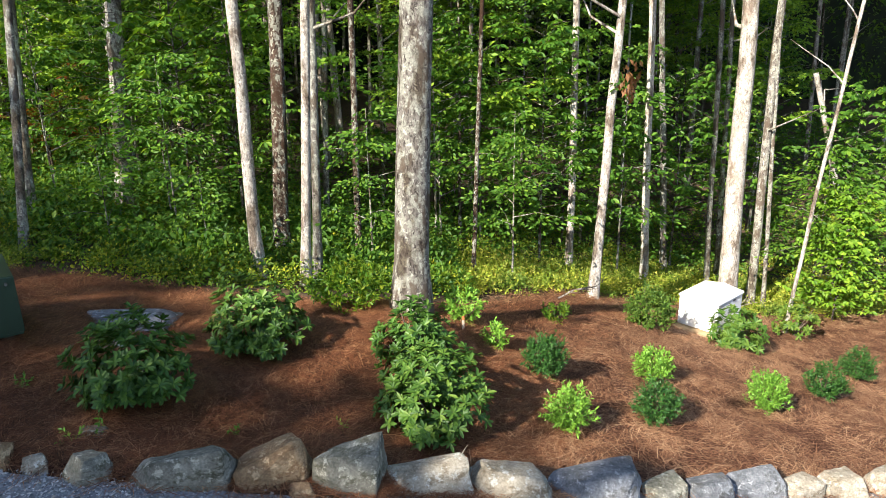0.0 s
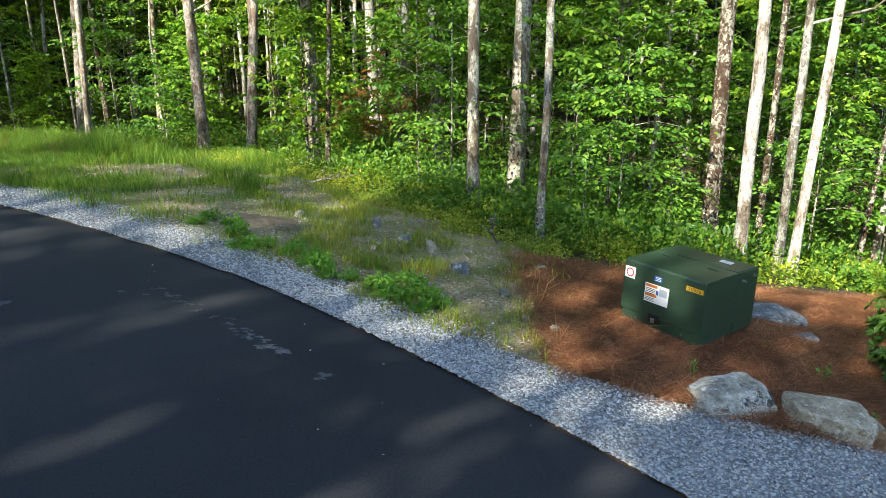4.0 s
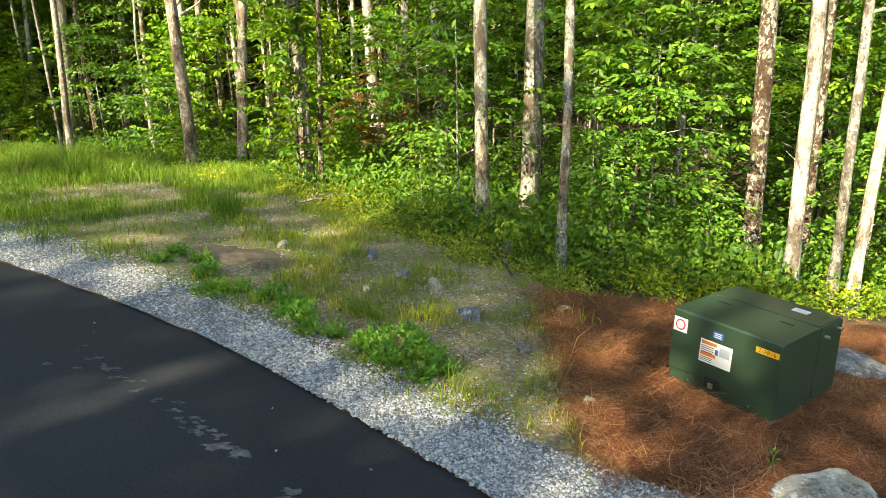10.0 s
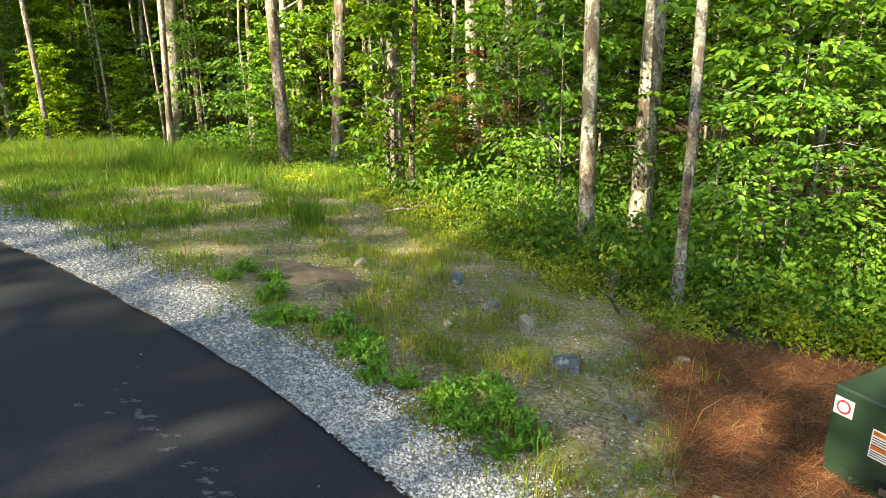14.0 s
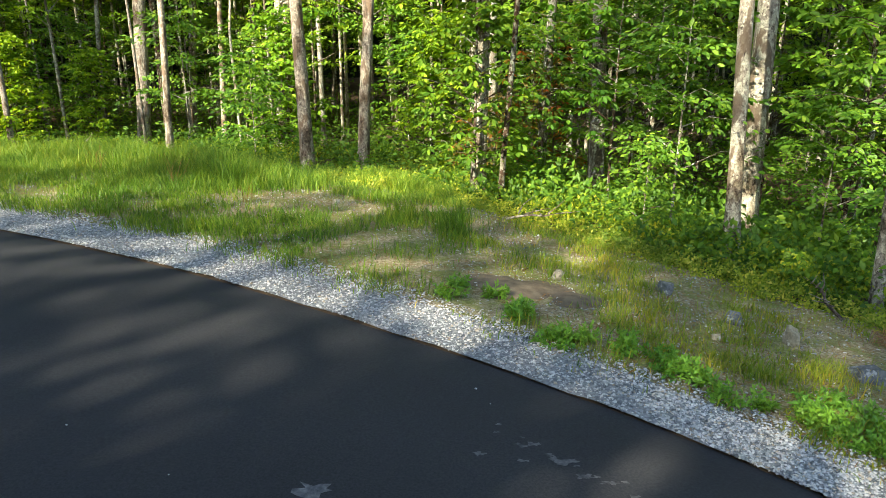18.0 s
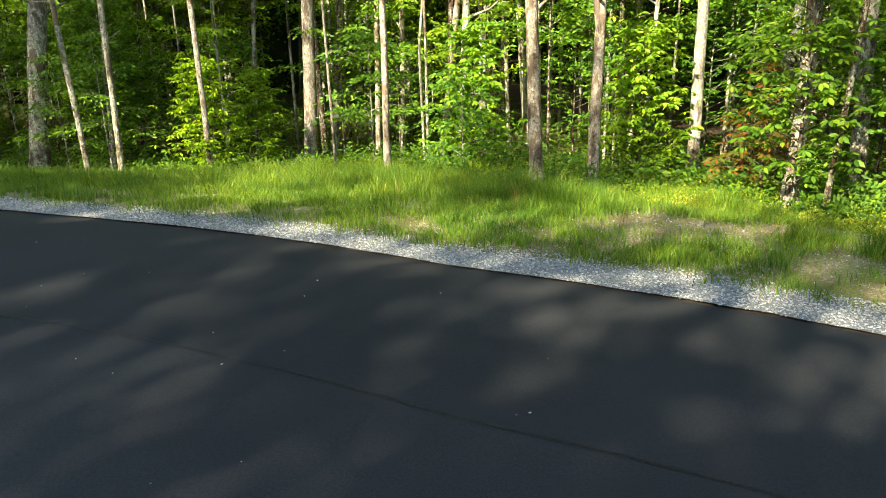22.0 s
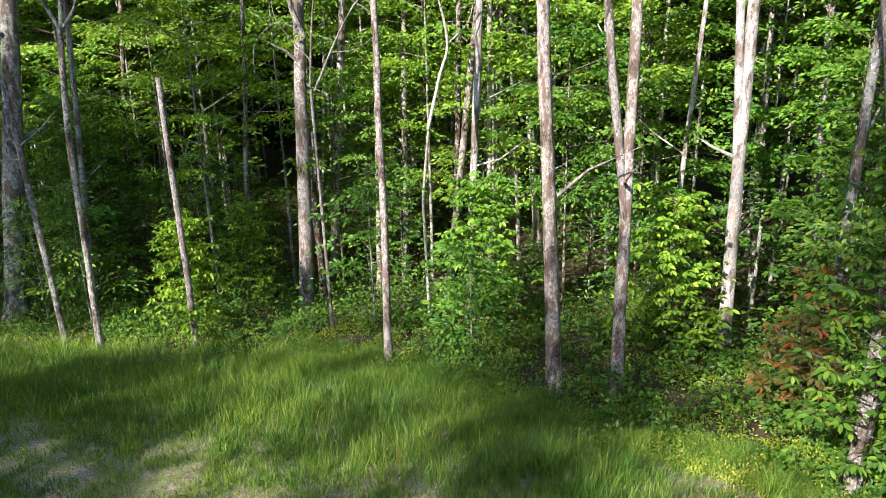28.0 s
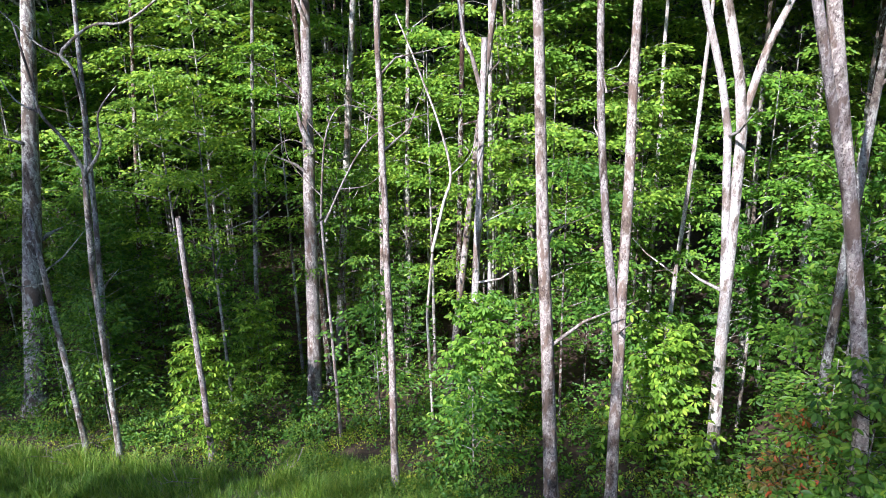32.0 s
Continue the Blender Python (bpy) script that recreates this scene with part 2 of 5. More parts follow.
def stone_material(name, a, b_, c_, stain):
    m, n, l, b = material(name, 0.88, 0.2)
    f = noise_tex(n, l, 3.2, 9, "Object", None, 0.7)
    c = ramp(n, l, f, [(0.34, a), (0.5, b_), (0.66, c_)])
    k = ramp(n, l, noise_tex(n, l, 4.0, 8, "Object", (1, 1, 2.0), 0.75), [(0.5, (0, 0, 0)), (0.6, (1, 1, 1))])
    c = mix(n, l, k, c, stain)
    sp = ramp(n, l, noise_tex(n, l, 40, 4), [(0.35, (0.74, 0.74, 0.74)), (0.6, (1.08, 1.08, 1.08))])
    c = mix(n, l, ramp(n, l, noise_tex(n, l, 9, 8, "Object", None, 0.75), [(0.55, (0, 0, 0)), (0.6, (0.8, 0.8, 0.8))]), c, tuple(min(0.7, v * 1.5) for v in c_))
    l.new(mix(n, l, 1.0, c, sp, "MULTIPLY"), b.inputs["Base Color"])
    bump(n, l, b, noise_tex(n, l, 11, 9, "Object", None, 0.75), 0.9, 0.05)
    return m


ROCK = {
    "mottled": stone_material("rock_mottled", (0.16, 0.15, 0.12), (0.42, 0.4, 0.34), (0.6, 0.58, 0.52), (0.075, 0.075, 0.062)),
    "tan": stone_material("rock_tan", (0.2, 0.125, 0.07), (0.36, 0.24, 0.13), (0.47, 0.35, 0.21), (0.27, 0.16, 0.08)),
    "grey": stone_material("rock_grey", (0.12, 0.12, 0.095), (0.25, 0.24, 0.19), (0.4, 0.385, 0.31), (0.12, 0.115, 0.075)),
    "pale": stone_material("rock_pale", (0.27, 0.23, 0.165), (0.44, 0.385, 0.29), (0.57, 0.52, 0.41), (0.26, 0.21, 0.14)),
    "blue": stone_material("rock_blue_grey", (0.1, 0.108, 0.118), (0.2, 0.21, 0.222), (0.33, 0.342, 0.35), (0.13, 0.13, 0.125)),
}


def plain(name, colour, rough=0.5, metal=0.0):
    m, n, l, b = material(name, rough, 0.4)
    g = ramp(n, l, noise_tex(n, l, 5, 6), [(0.3, tuple(v * 0.82 for v in colour)), (0.7, colour)])
    l.new(g, b.inputs["Base Color"])
    b.inputs["Metallic"].default_value = metal
    return m


# ---- mesh helpers ----
def np_mesh(name, verts, faces, smooth=False):
    """Mesh from arrays: verts (n,3); faces a list of index arrays (k,m)."""
    me = bpy.data.meshes.new(name)
    loops = np.concatenate([f.reshape(-1) for f in faces]).astype(np.int32)
    sizes = np.concatenate([np.full(len(f), f.shape[1]) for f in faces]).astype(np.int32)
    starts = np.concatenate([[0], np.cumsum(sizes)[:-1]]).astype(np.int32)
    me.vertices.add(len(verts))
    me.vertices.foreach_set("co", np.asarray(verts, np.float32).reshape(-1))
    me.loops.add(len(loops))
    me.loops.foreach_set("vertex_index", loops)
    me.polygons.add(len(sizes))
    me.polygons.foreach_set("loop_start", starts)
    if smooth:
        me.polygons.foreach_set("use_smooth", np.ones(len(sizes), bool))
    me.update(calc_edges=True)
    return me


def part(name, data, mat, parent, label=""):
    """One mesh object under a thing; data: a mesh or a bmesh."""
    if isinstance(data, bmesh.types.BMesh):
        me = bpy.data.meshes.new(name)
        data.to_mesh(me)
        data.free()
        data = me
    if mat and not data.materials:
        data.materials.append(mat)
    ob = new(name, data)
    ob.parent = parent
    return tagged(ob, label)


def thing(name, at, label, category, group="", kind="", rz=0):
    ob = new(name)
    ob.matrix_basis = pose(*at, 0, 0, rz)
    ob.empty_display_size = 0.2
    return tagged(ob, label, category, group, kind)


def solid(name, me, mat, label, category, kind="", group=""):
    me.materials.append(mat)
    return tagged(new(name, me), label, category, group, kind)


def unit(v):
    return v / np.maximum(np.linalg.norm(v, axis=-1, keepdims=True), 1e-9)


def leaf_arrays(P, D, N, L, W, fold=0.15, droop=0.12):
    """Folded leaf blades: base points, directions, normals, lengths, widths."""
    D = unit(D)
    S = unit(np.cross(D, N))
    N = np.cross(S, D)
    L, W = np.broadcast_to(L, len(P))[:, None], np.broadcast_to(W, len(P))[:, None]
    a = P
    b = P + D * L * 0.5 + S * W * 0.5 + N * W * fold
    c = P + D * L - N * L * droop
    d = P + D * L * 0.5 - S * W * 0.5 + N * W * fold
    V = np.stack([a, b, c, d], 1).reshape(-1, 3)
    i = np.arange(len(P))[:, None] * 4
    return V, [np.concatenate([i + np.array([0, 1, 2]), i + np.array([0, 2, 3])])]


def oval_leaf_arrays(P, D, N, L, W, droop=0.12):
    """Six-point leaf folded on its midrib."""
    D = unit(D)
    S = unit(np.cross(D, N))
    N = np.cross(S, D)
    L, W = np.broadcast_to(L, len(P))[:, None], np.broadcast_to(W, len(P))[:, None]
    pts = [P + D * L * f + S * W * s + N * (W * abs(s) * 0.3 - L * droop * f * f) for f, s in ((0, 0), (0.3, 0.4), (0.68, 0.42), (1, 0), (0.68, -0.42), (0.3, -0.4))]
    V = np.stack(pts, 1).reshape(-1, 3)
    i = np.arange(len(P))[:, None] * 6
    return V, [np.concatenate([i + np.array([0, 1, 2, 3]), i + np.array([0, 3, 4, 5])])]


def long_leaf_arrays(P, D, N, L, W, droop=0.15):
    """Six-point leaf blades for plants near the eye."""
    D = unit(D)
    S = unit(np.cross(D, N))
    N = np.cross(S, D)
    L, W = np.broadcast_to(L, len(P))[:, None], np.broadcast_to(W, len(P))[:, None]
    pts = []
    for f, s, h in ((0, 0, 0), (0.3, 0.42, 0.05), (0.7, 0.5, 0.0), (1, 0, -droop), (0.7, -0.5, 0.0), (0.3, -0.42, 0.05)):
        pts.append(P + D * L * f + S * W * s + N * L * (h if s else h))
    V = np.stack(pts, 1)
    mid = P + D * L * 0.5 - N * W * 0.18
    V = np.concatenate([V, mid[:, None]], 1).reshape(-1, 3)
    i = np.arange(len(P))[:, None] * 7
    return V, [np.concatenate([i + np.array(q) for q in ((0, 1, 6), (1, 2, 6), (2, 3, 6), (3, 4, 6), (4, 5, 6), (5, 0, 6))])]


def tube_arrays(path, radii, sides=10, rough=0.0, seed=0, base=0):
    path, radii = np.asarray(path, float), np.asarray(radii, float)
    t = unit(np.gradient(path, axis=0))
    ref = np.where(np.abs(t[:, :1]) < 0.9, np.array([[1.0, 0, 0]]), np.array([[0, 1.0, 0]]))
    u = unit(np.cross(t, ref))
    v = np.cross(t, u)
    a = np.linspace(0, 2 * np.pi, sides, endpoint=False)
    rr = radii[:, None] * np.ones(sides)
    if rough:
        g = np.random.default_rng(seed)
        ridge = g.normal(0, 1, sides)[None] * 0.6 + g.normal(0, 1, (len(path), sides)) * 0.5
        rr = rr * (1 + rough * ridge)
    V = path[:, None] + rr[..., None] * (np.cos(a)[None, :, None] * u[:, None] + np.sin(a)[None, :, None] * v[:, None])
    k = len(path)
    i, j = np.meshgrid(np.arange(k - 1), np.arange(sides), indexing="ij")
    q = np.stack([i * sides + j, i * sides + (j + 1) % sides, (i + 1) * sides + (j + 1) % sides, (i + 1) * sides + j], -1).reshape(-1, 4)
    return V.reshape(-1, 3), q + base


def joined_tubes(tubes, sides=6):
    V, Q, n = [], [], 0
    for path, radii in tubes:
        v, q = tube_arrays(path, radii, sides, base=n)
        V.append(v)
        Q.append(q)
        n += len(v)
    return np.concatenate(V), [np.concatenate(Q)]


def spline(points, count):
    """Smooth line through a few plan points."""
    p = np.asarray(points, float)
    s = np.linspace(0, len(p) - 1, count)
    i = np.clip(s.astype(int), 0, len(p) - 2)
    f = (s - i)[:, None]
    p0, p1, p2, p3 = p[np.maximum(i - 1, 0)], p[i], p[i + 1], p[np.minimum(i + 2, len(p) - 1)]
    return 0.5 * (2 * p1 + (p2 - p0) * f + (2 * p0 - 5 * p1 + 4 * p2 - p3) * f**2 + (3 * p1 - p0 - 3 * p2 + p3) * f**3)


# ---- the lie of the land ----
GROUND = [0.5419, -0.8425, -1.4297, 0.1491, 0.3148, -1.3823, -1.003, 0.5287, 0.4551, -1.5978, -0.2349, 0.5493, 0.0085, 0.099, 0.2265]
MOUNDS = [(-0.6, 9.9, 2.0, 0.5), (-6.3, 7.6, 1.2, 0.02), (-5.3, 7.6, 0.9, 0.1), (-15.5, 21.2, 2.6, -0.45), (6.2, 16.8, 2.5, -0.3)]


def gz(x, y):
    x0, y0 = np.asarray(x, float), np.asarray(y, float)
    u, v = (np.clip(x0, -36, 10) + 12) / 15, (np.clip(y0, -3, 32) - 12) / 15
    z, k = 0.0, 0
    for i in range(5):
        for j in range(5 - i):
            z = z + GROUND[k] * u**i * v**j
            k += 1
    # the road keeps its height round the bend, and the bank falls to the woods
    d = np.clip((y0 - 2.64 + 0.52 * x0 - 1.0) / 6.0, 0, 1)
    z = z + 0.9 * np.clip((-19 - x0) / 14, 0, 1) * (1 - d * d * (3 - 2 * d))
    for mx, my, ms, mh in MOUNDS:
        z = z + mh * np.exp(-((x0 - mx) ** 2 + (y0 - my) ** 2) / ms**2)
    return z


def on_ground(x, y, lift=0.0):
    return (x, y, float(gz(x, y)) + lift)


def loft(name, inner, outer, rows, cols, lift, wobble=0.0, skirt=0.0):
    """Sheet on the ground between two plan lines."""
    a, b = spline(inner, cols), spline(outer, cols)
    g = np.random.default_rng(3)
    if wobble:
        for line in (a, b):
            line += np.convolve(g.normal(0, wobble, cols * 2), np.ones(3) / 3, "same")[: cols * 2].reshape(cols, 2)
    f = np.linspace(0, 1, rows)[:, None, None]
    xy = a[None] * (1 - f) + b[None] * f
    z = gz(xy[..., 0], xy[..., 1]) + lift
    if skirt:
        z[0] -= skirt
        z[-1] -= skirt
    V = np.concatenate([xy, z[..., None]], -1).reshape(-1, 3)
    i, j = np.meshgrid(np.arange(rows - 1), np.arange(cols - 1), indexing="ij")
    q = np.stack([i * cols + j, i * cols + j + 1, (i + 1) * cols + j + 1, (i + 1) * cols + j], -1).reshape(-1, 4)
    me = np_mesh(name, V, [q], True)
    if me.polygons[0].normal.z < 0:
        me.flip_normals()
    return me


def scatter(inner, outer, count, g, lo=0.0, hi=1.0):
    a, b = spline(inner, 200), spline(outer, 200)
    k = g.uniform(0, 198.99, count)
    i = k.astype(int)
    f = (k - i)[:, None]
    s = g.uniform(lo, hi, count)[:, None]
    p = (a[i] * (1 - f) + a[i + 1] * f) * (1 - s) + (b[i] * (1 - f) + b[i + 1] * f) * s
    w = np.linalg.norm(b[i] - a[i], axis=1) * np.linalg.norm(a[i + 1] - a[i] + b[i + 1] - b[i], axis=1)
    keep = g.uniform(0, 1, count) < w / w.max()
    return p[keep], s[keep, 0]


ROAD_EDGE = [(-75, 30.5), (-60, 26), (-45, 21.4), (-33, 17.7), (-25.5, 15.05), (-20.5, 13.14), (-16.3, 11.1), (-13.7, 9.65), (-11, 7.95), (-8.63, 6.0), (-7.1, 4.6), (-5.5, 2.9), (-3.6, 0.2), (-2, -3), (0, -8)]
ROAD_FAR = [(-75, 12), (-60, 9), (-45, 5), (-36, 0), (-30, -4), (-26, -6), (-24, -7), (-22, -8), (-20, -9), (-18, -9.5), (-16, -10), (-14, -10.5), (-12, -11), (-9, -11.5), (-6, -12)]
GRAVEL_OUT = [(-75.4, 31.7), (-60.4, 27.2), (-45.4, 22.6), (-33.4, 18.9), (-25.9, 16.0), (-20.9, 14.2), (-16.6, 12.25), (-14.3, 11.0), (-11.5, 9.15), (-9.3, 7.45), (-7.5, 6.35), (-5.2, 5.6), (-2.6, 5.6), (0.6, 6.2), (12, 10)]
VERGE_IN = [(-75.3, 31.5), (-60.3, 27.0), (-45.3, 22.4), (-33.3, 18.7), (-25.8, 15.8), (-20.8, 14.0), (-16.6, 12.05), (-14.3, 10.8), (-11.5, 8.95), (-9.3, 7.25), (-7.5, 6.2)]
VERGE_OUT = [(-77, 38), (-62, 34), (-46, 29.6), (-34, 26.5), (-28, 24.8), (-23, 23.2), (-17.8, 20.6), (-14.6, 18.0), (-12.4, 16.2), (-9.9, 13.4), (-7.0, 10.8)]
BED_IN = [(-7.3, 6.4), (-6, 5.85), (-4, 5.55), (-2.6, 5.6), (-1, 5.85), (0.6, 6.1), (2.5, 6.5), (5, 7.2), (9, 8.7), (14, 11)]
BED_OUT = [(-7.5, 9.0), (-6.9, 10.5), (-5, 10.9), (-3.4, 10.6), (-1.5, 10.6), (0.5, 12.6), (2.5, 15.8), (5.5, 18.2), (9, 18.9), (15, 19.8)]

# ground: one sheet out to the horizon
gx = np.unique(np.concatenate([np.linspace(-600, -80, 14), np.linspace(-80, -40, 21), np.linspace(-40, 16, 141), np.linspace(16, 60, 23), np.linspace(60, 600, 14)]))
gy = np.unique(np.concatenate([np.linspace(-600, -40, 14), np.linspace(-40, -4, 19), np.linspace(-4, 36, 101), np.linspace(36, 90, 28), np.linspace(90, 600, 12)]))
X, Y = np.meshgrid(gx, gy)
Z = gz(X, Y) - 0.02
i, j = np.meshgrid(np.arange(len(gy) - 1), np.arange(len(gx) - 1), indexing="ij")
c = len(gx)
solid("ground", np_mesh("ground", np.stack([X, Y, Z], -1).reshape(-1, 3), [np.stack([i * c + j, i * c + j + 1, (i + 1) * c + j + 1, (i + 1) * c + j], -1).reshape(-1, 4)], True), M_FLOOR, "brown leaf-littered woodland ground sloping away", "ground", "structure")
solid("road", loft("road", ROAD_EDGE, ROAD_FAR, 30, 160, 0.045, 0.0, 0.06), M_ASPHALT, "fresh black asphalt road curving past the verge", "road", "structure")
solid("gravel_shoulder", loft("gravel_shoulder", ROAD_EDGE, GRAVEL_OUT, 12, 200, 0.012, 0.02), M_GRAVEL, "pale blue-grey crushed stone shoulder along the road", "gravel", "structure")
solid("verge", loft("verge", VERGE_IN, VERGE_OUT, 24, 160, 0.004), M_VERGE, "stony soil bank with thin grass", "verge", "structure")
solid("mulch_bed", loft("mulch_bed", BED_IN, BED_OUT, 30, 120, 0.02, 0.03, 0.05), M_MULCH, "planting bed covered in rust-brown pine straw", "bed", "structure")


# ---- trees ----
def crown_leaves(g, H, h0, spread, branches, fans, per_fan, leaf):
    """Boughs and flat leaf fans of a young tree standing at the origin."""
    P, D, N, tubes = [], [], [], []
    for k in range(branches):
        f = (k + g.uniform(0, 1)) / branches
        h = h0 + (H - h0) * f
        reach = spread * (0.3 + 0.7 * (1 - f) ** 0.6) * g.uniform(0.55, 1.15)
        a = k * 2.4 + g.uniform(-0.6, 0.6)
        way = np.array([math.cos(a), math.sin(a), g.uniform(0.0, 0.45)])
        side = np.array([-math.sin(a), math.cos(a), 0.0])
        root = np.array([0, 0, h])
        end = root + way * reach
        tubes.append(([root, root + way * reach * 0.5 + np.array([0, 0, 0.1 * reach]), end], [0.008 + 0.0025 * H * (1 - f), 0.008, 0.003]))
        for q in range(fans):
            s = 0.35 + 0.65 * (q + g.uniform(0.2, 1)) / fans
            c0 = root + way * reach * s + side * g.normal(0, 0.26) * reach + np.array([0, 0, g.normal(0, 0.07)])
            m = max(4, int(per_fan * g.uniform(0.5, 1.4)))
            u, v = g.normal(0, 0.33, m), g.normal(0, 0.27, m)
            off = u[:, None] * way * np.array([1, 1, 0]) + v[:, None] * side
            off[:, 2] = -0.5 * (u**2 + v**2) + g.normal(0, 0.03, m) + 0.15 * way[2] * u
            P.append(c0 + off)
            d = unit(off * np.array([1, 1, 0.2]) * 2.2 + way * 0.35 + g.normal(0, 0.22, (m, 3)))
            d[:, 2] -= g.uniform(0.0, 0.5, m)
            D.append(d)
            N.append(unit(np.array([-0.36, -0.46, 0.85]) + way * np.array([0.2, 0.2, 0]) + g.normal(0, 0.2, 3) + g.normal(0, 0.42, (m, 3))))
    P, D, N = np.concatenate(P), np.concatenate(D), np.concatenate(N)
    P[:, 2] = np.maximum(P[:, 2], 0.1)
    L = leaf * g.uniform(0.7, 1.25, len(P))
    return (P, D, N, L), tubes


def whorl_leaves(g, H, h0, spread, branches, whorls, leaf):
    """Drooping hands of seven leaflets at the ends of the boughs."""
    P, D, N, tubes = [], [], [], []
    for k in range(branches):
        f = (k + g.uniform(0, 1)) / branches
        reach = spread * (0.35 + 0.65 * (1 - f) ** 0.7) * g.uniform(0.6, 1.15)
        a = k * 2.4 + g.uniform(-0.6, 0.6)
        way = np.array([math.cos(a), math.sin(a), g.uniform(0.05, 0.5)])
        root = np.array([0, 0, h0 + (H - h0) * f])
        end = root + way * reach
        tubes.append(([root, root + way * reach * 0.5 + np.array([0, 0, 0.08 * reach]), end], [0.008 + 0.002 * H * (1 - f), 0.007, 0.003]))
        for q in range(whorls):
            c0 = root + way * reach * (0.35 + 0.65 * (q + g.uniform(0.3, 1)) / whorls) + g.normal(0, 0.2, 3) * np.array([1, 1, 0.6])
            m = 7
            b = np.arange(m) * 6.283 / m + g.uniform(0, 6)
            tilt = g.normal(0, 0.25, 2)
            d = np.column_stack([np.cos(b), np.sin(b), -0.45 + np.cos(b) * tilt[0] + np.sin(b) * tilt[1]])
            P.append(c0 + d * 0.03)
            D.append(unit(d + way * 0.3 + g.normal(0, 0.1, (m, 3))))
            N.append(unit(np.array([-0.28, -0.36, 0.85]) + g.normal(0, 0.3, 3) + 0.4 * np.column_stack([np.cos(b), np.sin(b), b * 0]) + g.normal(0, 0.12, (m, 3))))
    P, D, N = np.concatenate(P), np.concatenate(D), np.concatenate(N)
    P[:, 2] = np.maximum(P[:, 2], 0.12)
    return (P, D, N, leaf * g.uniform(0.75, 1.25, len(P))), tubes


def young_tree(name, seed, H, h0, spread, branches, pads, per_pad, leaf, mat, width=0.5, r=0.03, barkkind="g", label=""):
    g = np.random.default_rng(seed)
    (P, D, N, L), tubes = whorl_leaves(g, H, h0, spread, branches, pads, leaf) if per_pad == 7 else crown_leaves(g, H, h0, spread, branches, pads, per_pad, leaf)
    root = thing(name, (0, 0, -300), label, "tree", "understory trees")
    k = 8
    zz = np.linspace(-0.2, H, k)
    bend = np.cumsum(g.normal(0, 0.03 * H / k, (k, 2)), 0)
    bend -= bend[0]
    path = np.column_stack([bend * 0.2, zz])
    part("trunk", np_mesh("trunk", *joined_tubes([(path, np.linspace(r * 1.3, r * 0.25, k))] + tubes, 6), True), BARK[barkkind], root)
    part("crown", np_mesh("crown", *(oval_leaf_arrays if H < 8 else leaf_arrays)(P, D, N, L, L * width)), mat, root)
    return root


def canopy_mesh(seed, radius, depth, count, leaf, n=46):
    """High crown: leaf clumps on a rough dome with gaps."""
    g = np.random.default_rng(seed)
    c0 = unit(g.normal(0, 1, (n, 3))) * np.array([radius, radius, depth * 0.5]) * g.uniform(0.35, 1.0, (n, 1)) + np.array([0, 0, depth * 0.5])
    m = count // n
    P = (c0[:, None] + g.normal(0, 1, (n, m, 3)) * np.array([0.75, 0.75, 0.4])).reshape(-1, 3)
    D = unit(g.normal(0, 1, P.shape) - np.array([0, 0, 0.4]))
    N = unit(np.array([0, 0, 1.0]) + g.normal(0, 0.5, P.shape))
    L = leaf * g.uniform(0.7, 1.3, len(P))
    me = np_mesh("crown", *leaf_arrays(P, D, N, L, L * 0.6))
    me.materials.append(LEAF_DARK)
    return me


OPEN_CANOPY = [canopy_mesh(s + 9, 4.2, 7.5, 620, 0.42, 13) for s in range(2)]
SEMI_CANOPY = canopy_mesh(20, 3.9, 6.5, 1000, 0.42, 19)
CANOPY = [canopy_mesh(s, 3.3 + 0.35 * s, 6.0, 900, 0.58) for s in range(3)]
TREE_LABEL = {"g": "tall forest tree with grey lichen-spotted bark", "p": "tall slender tree with pale sunlit bark", "b": "tall tree with dark brown furrowed bark", "w": "tall straight tree with weathered grey-brown bark"}
tree_no = 0


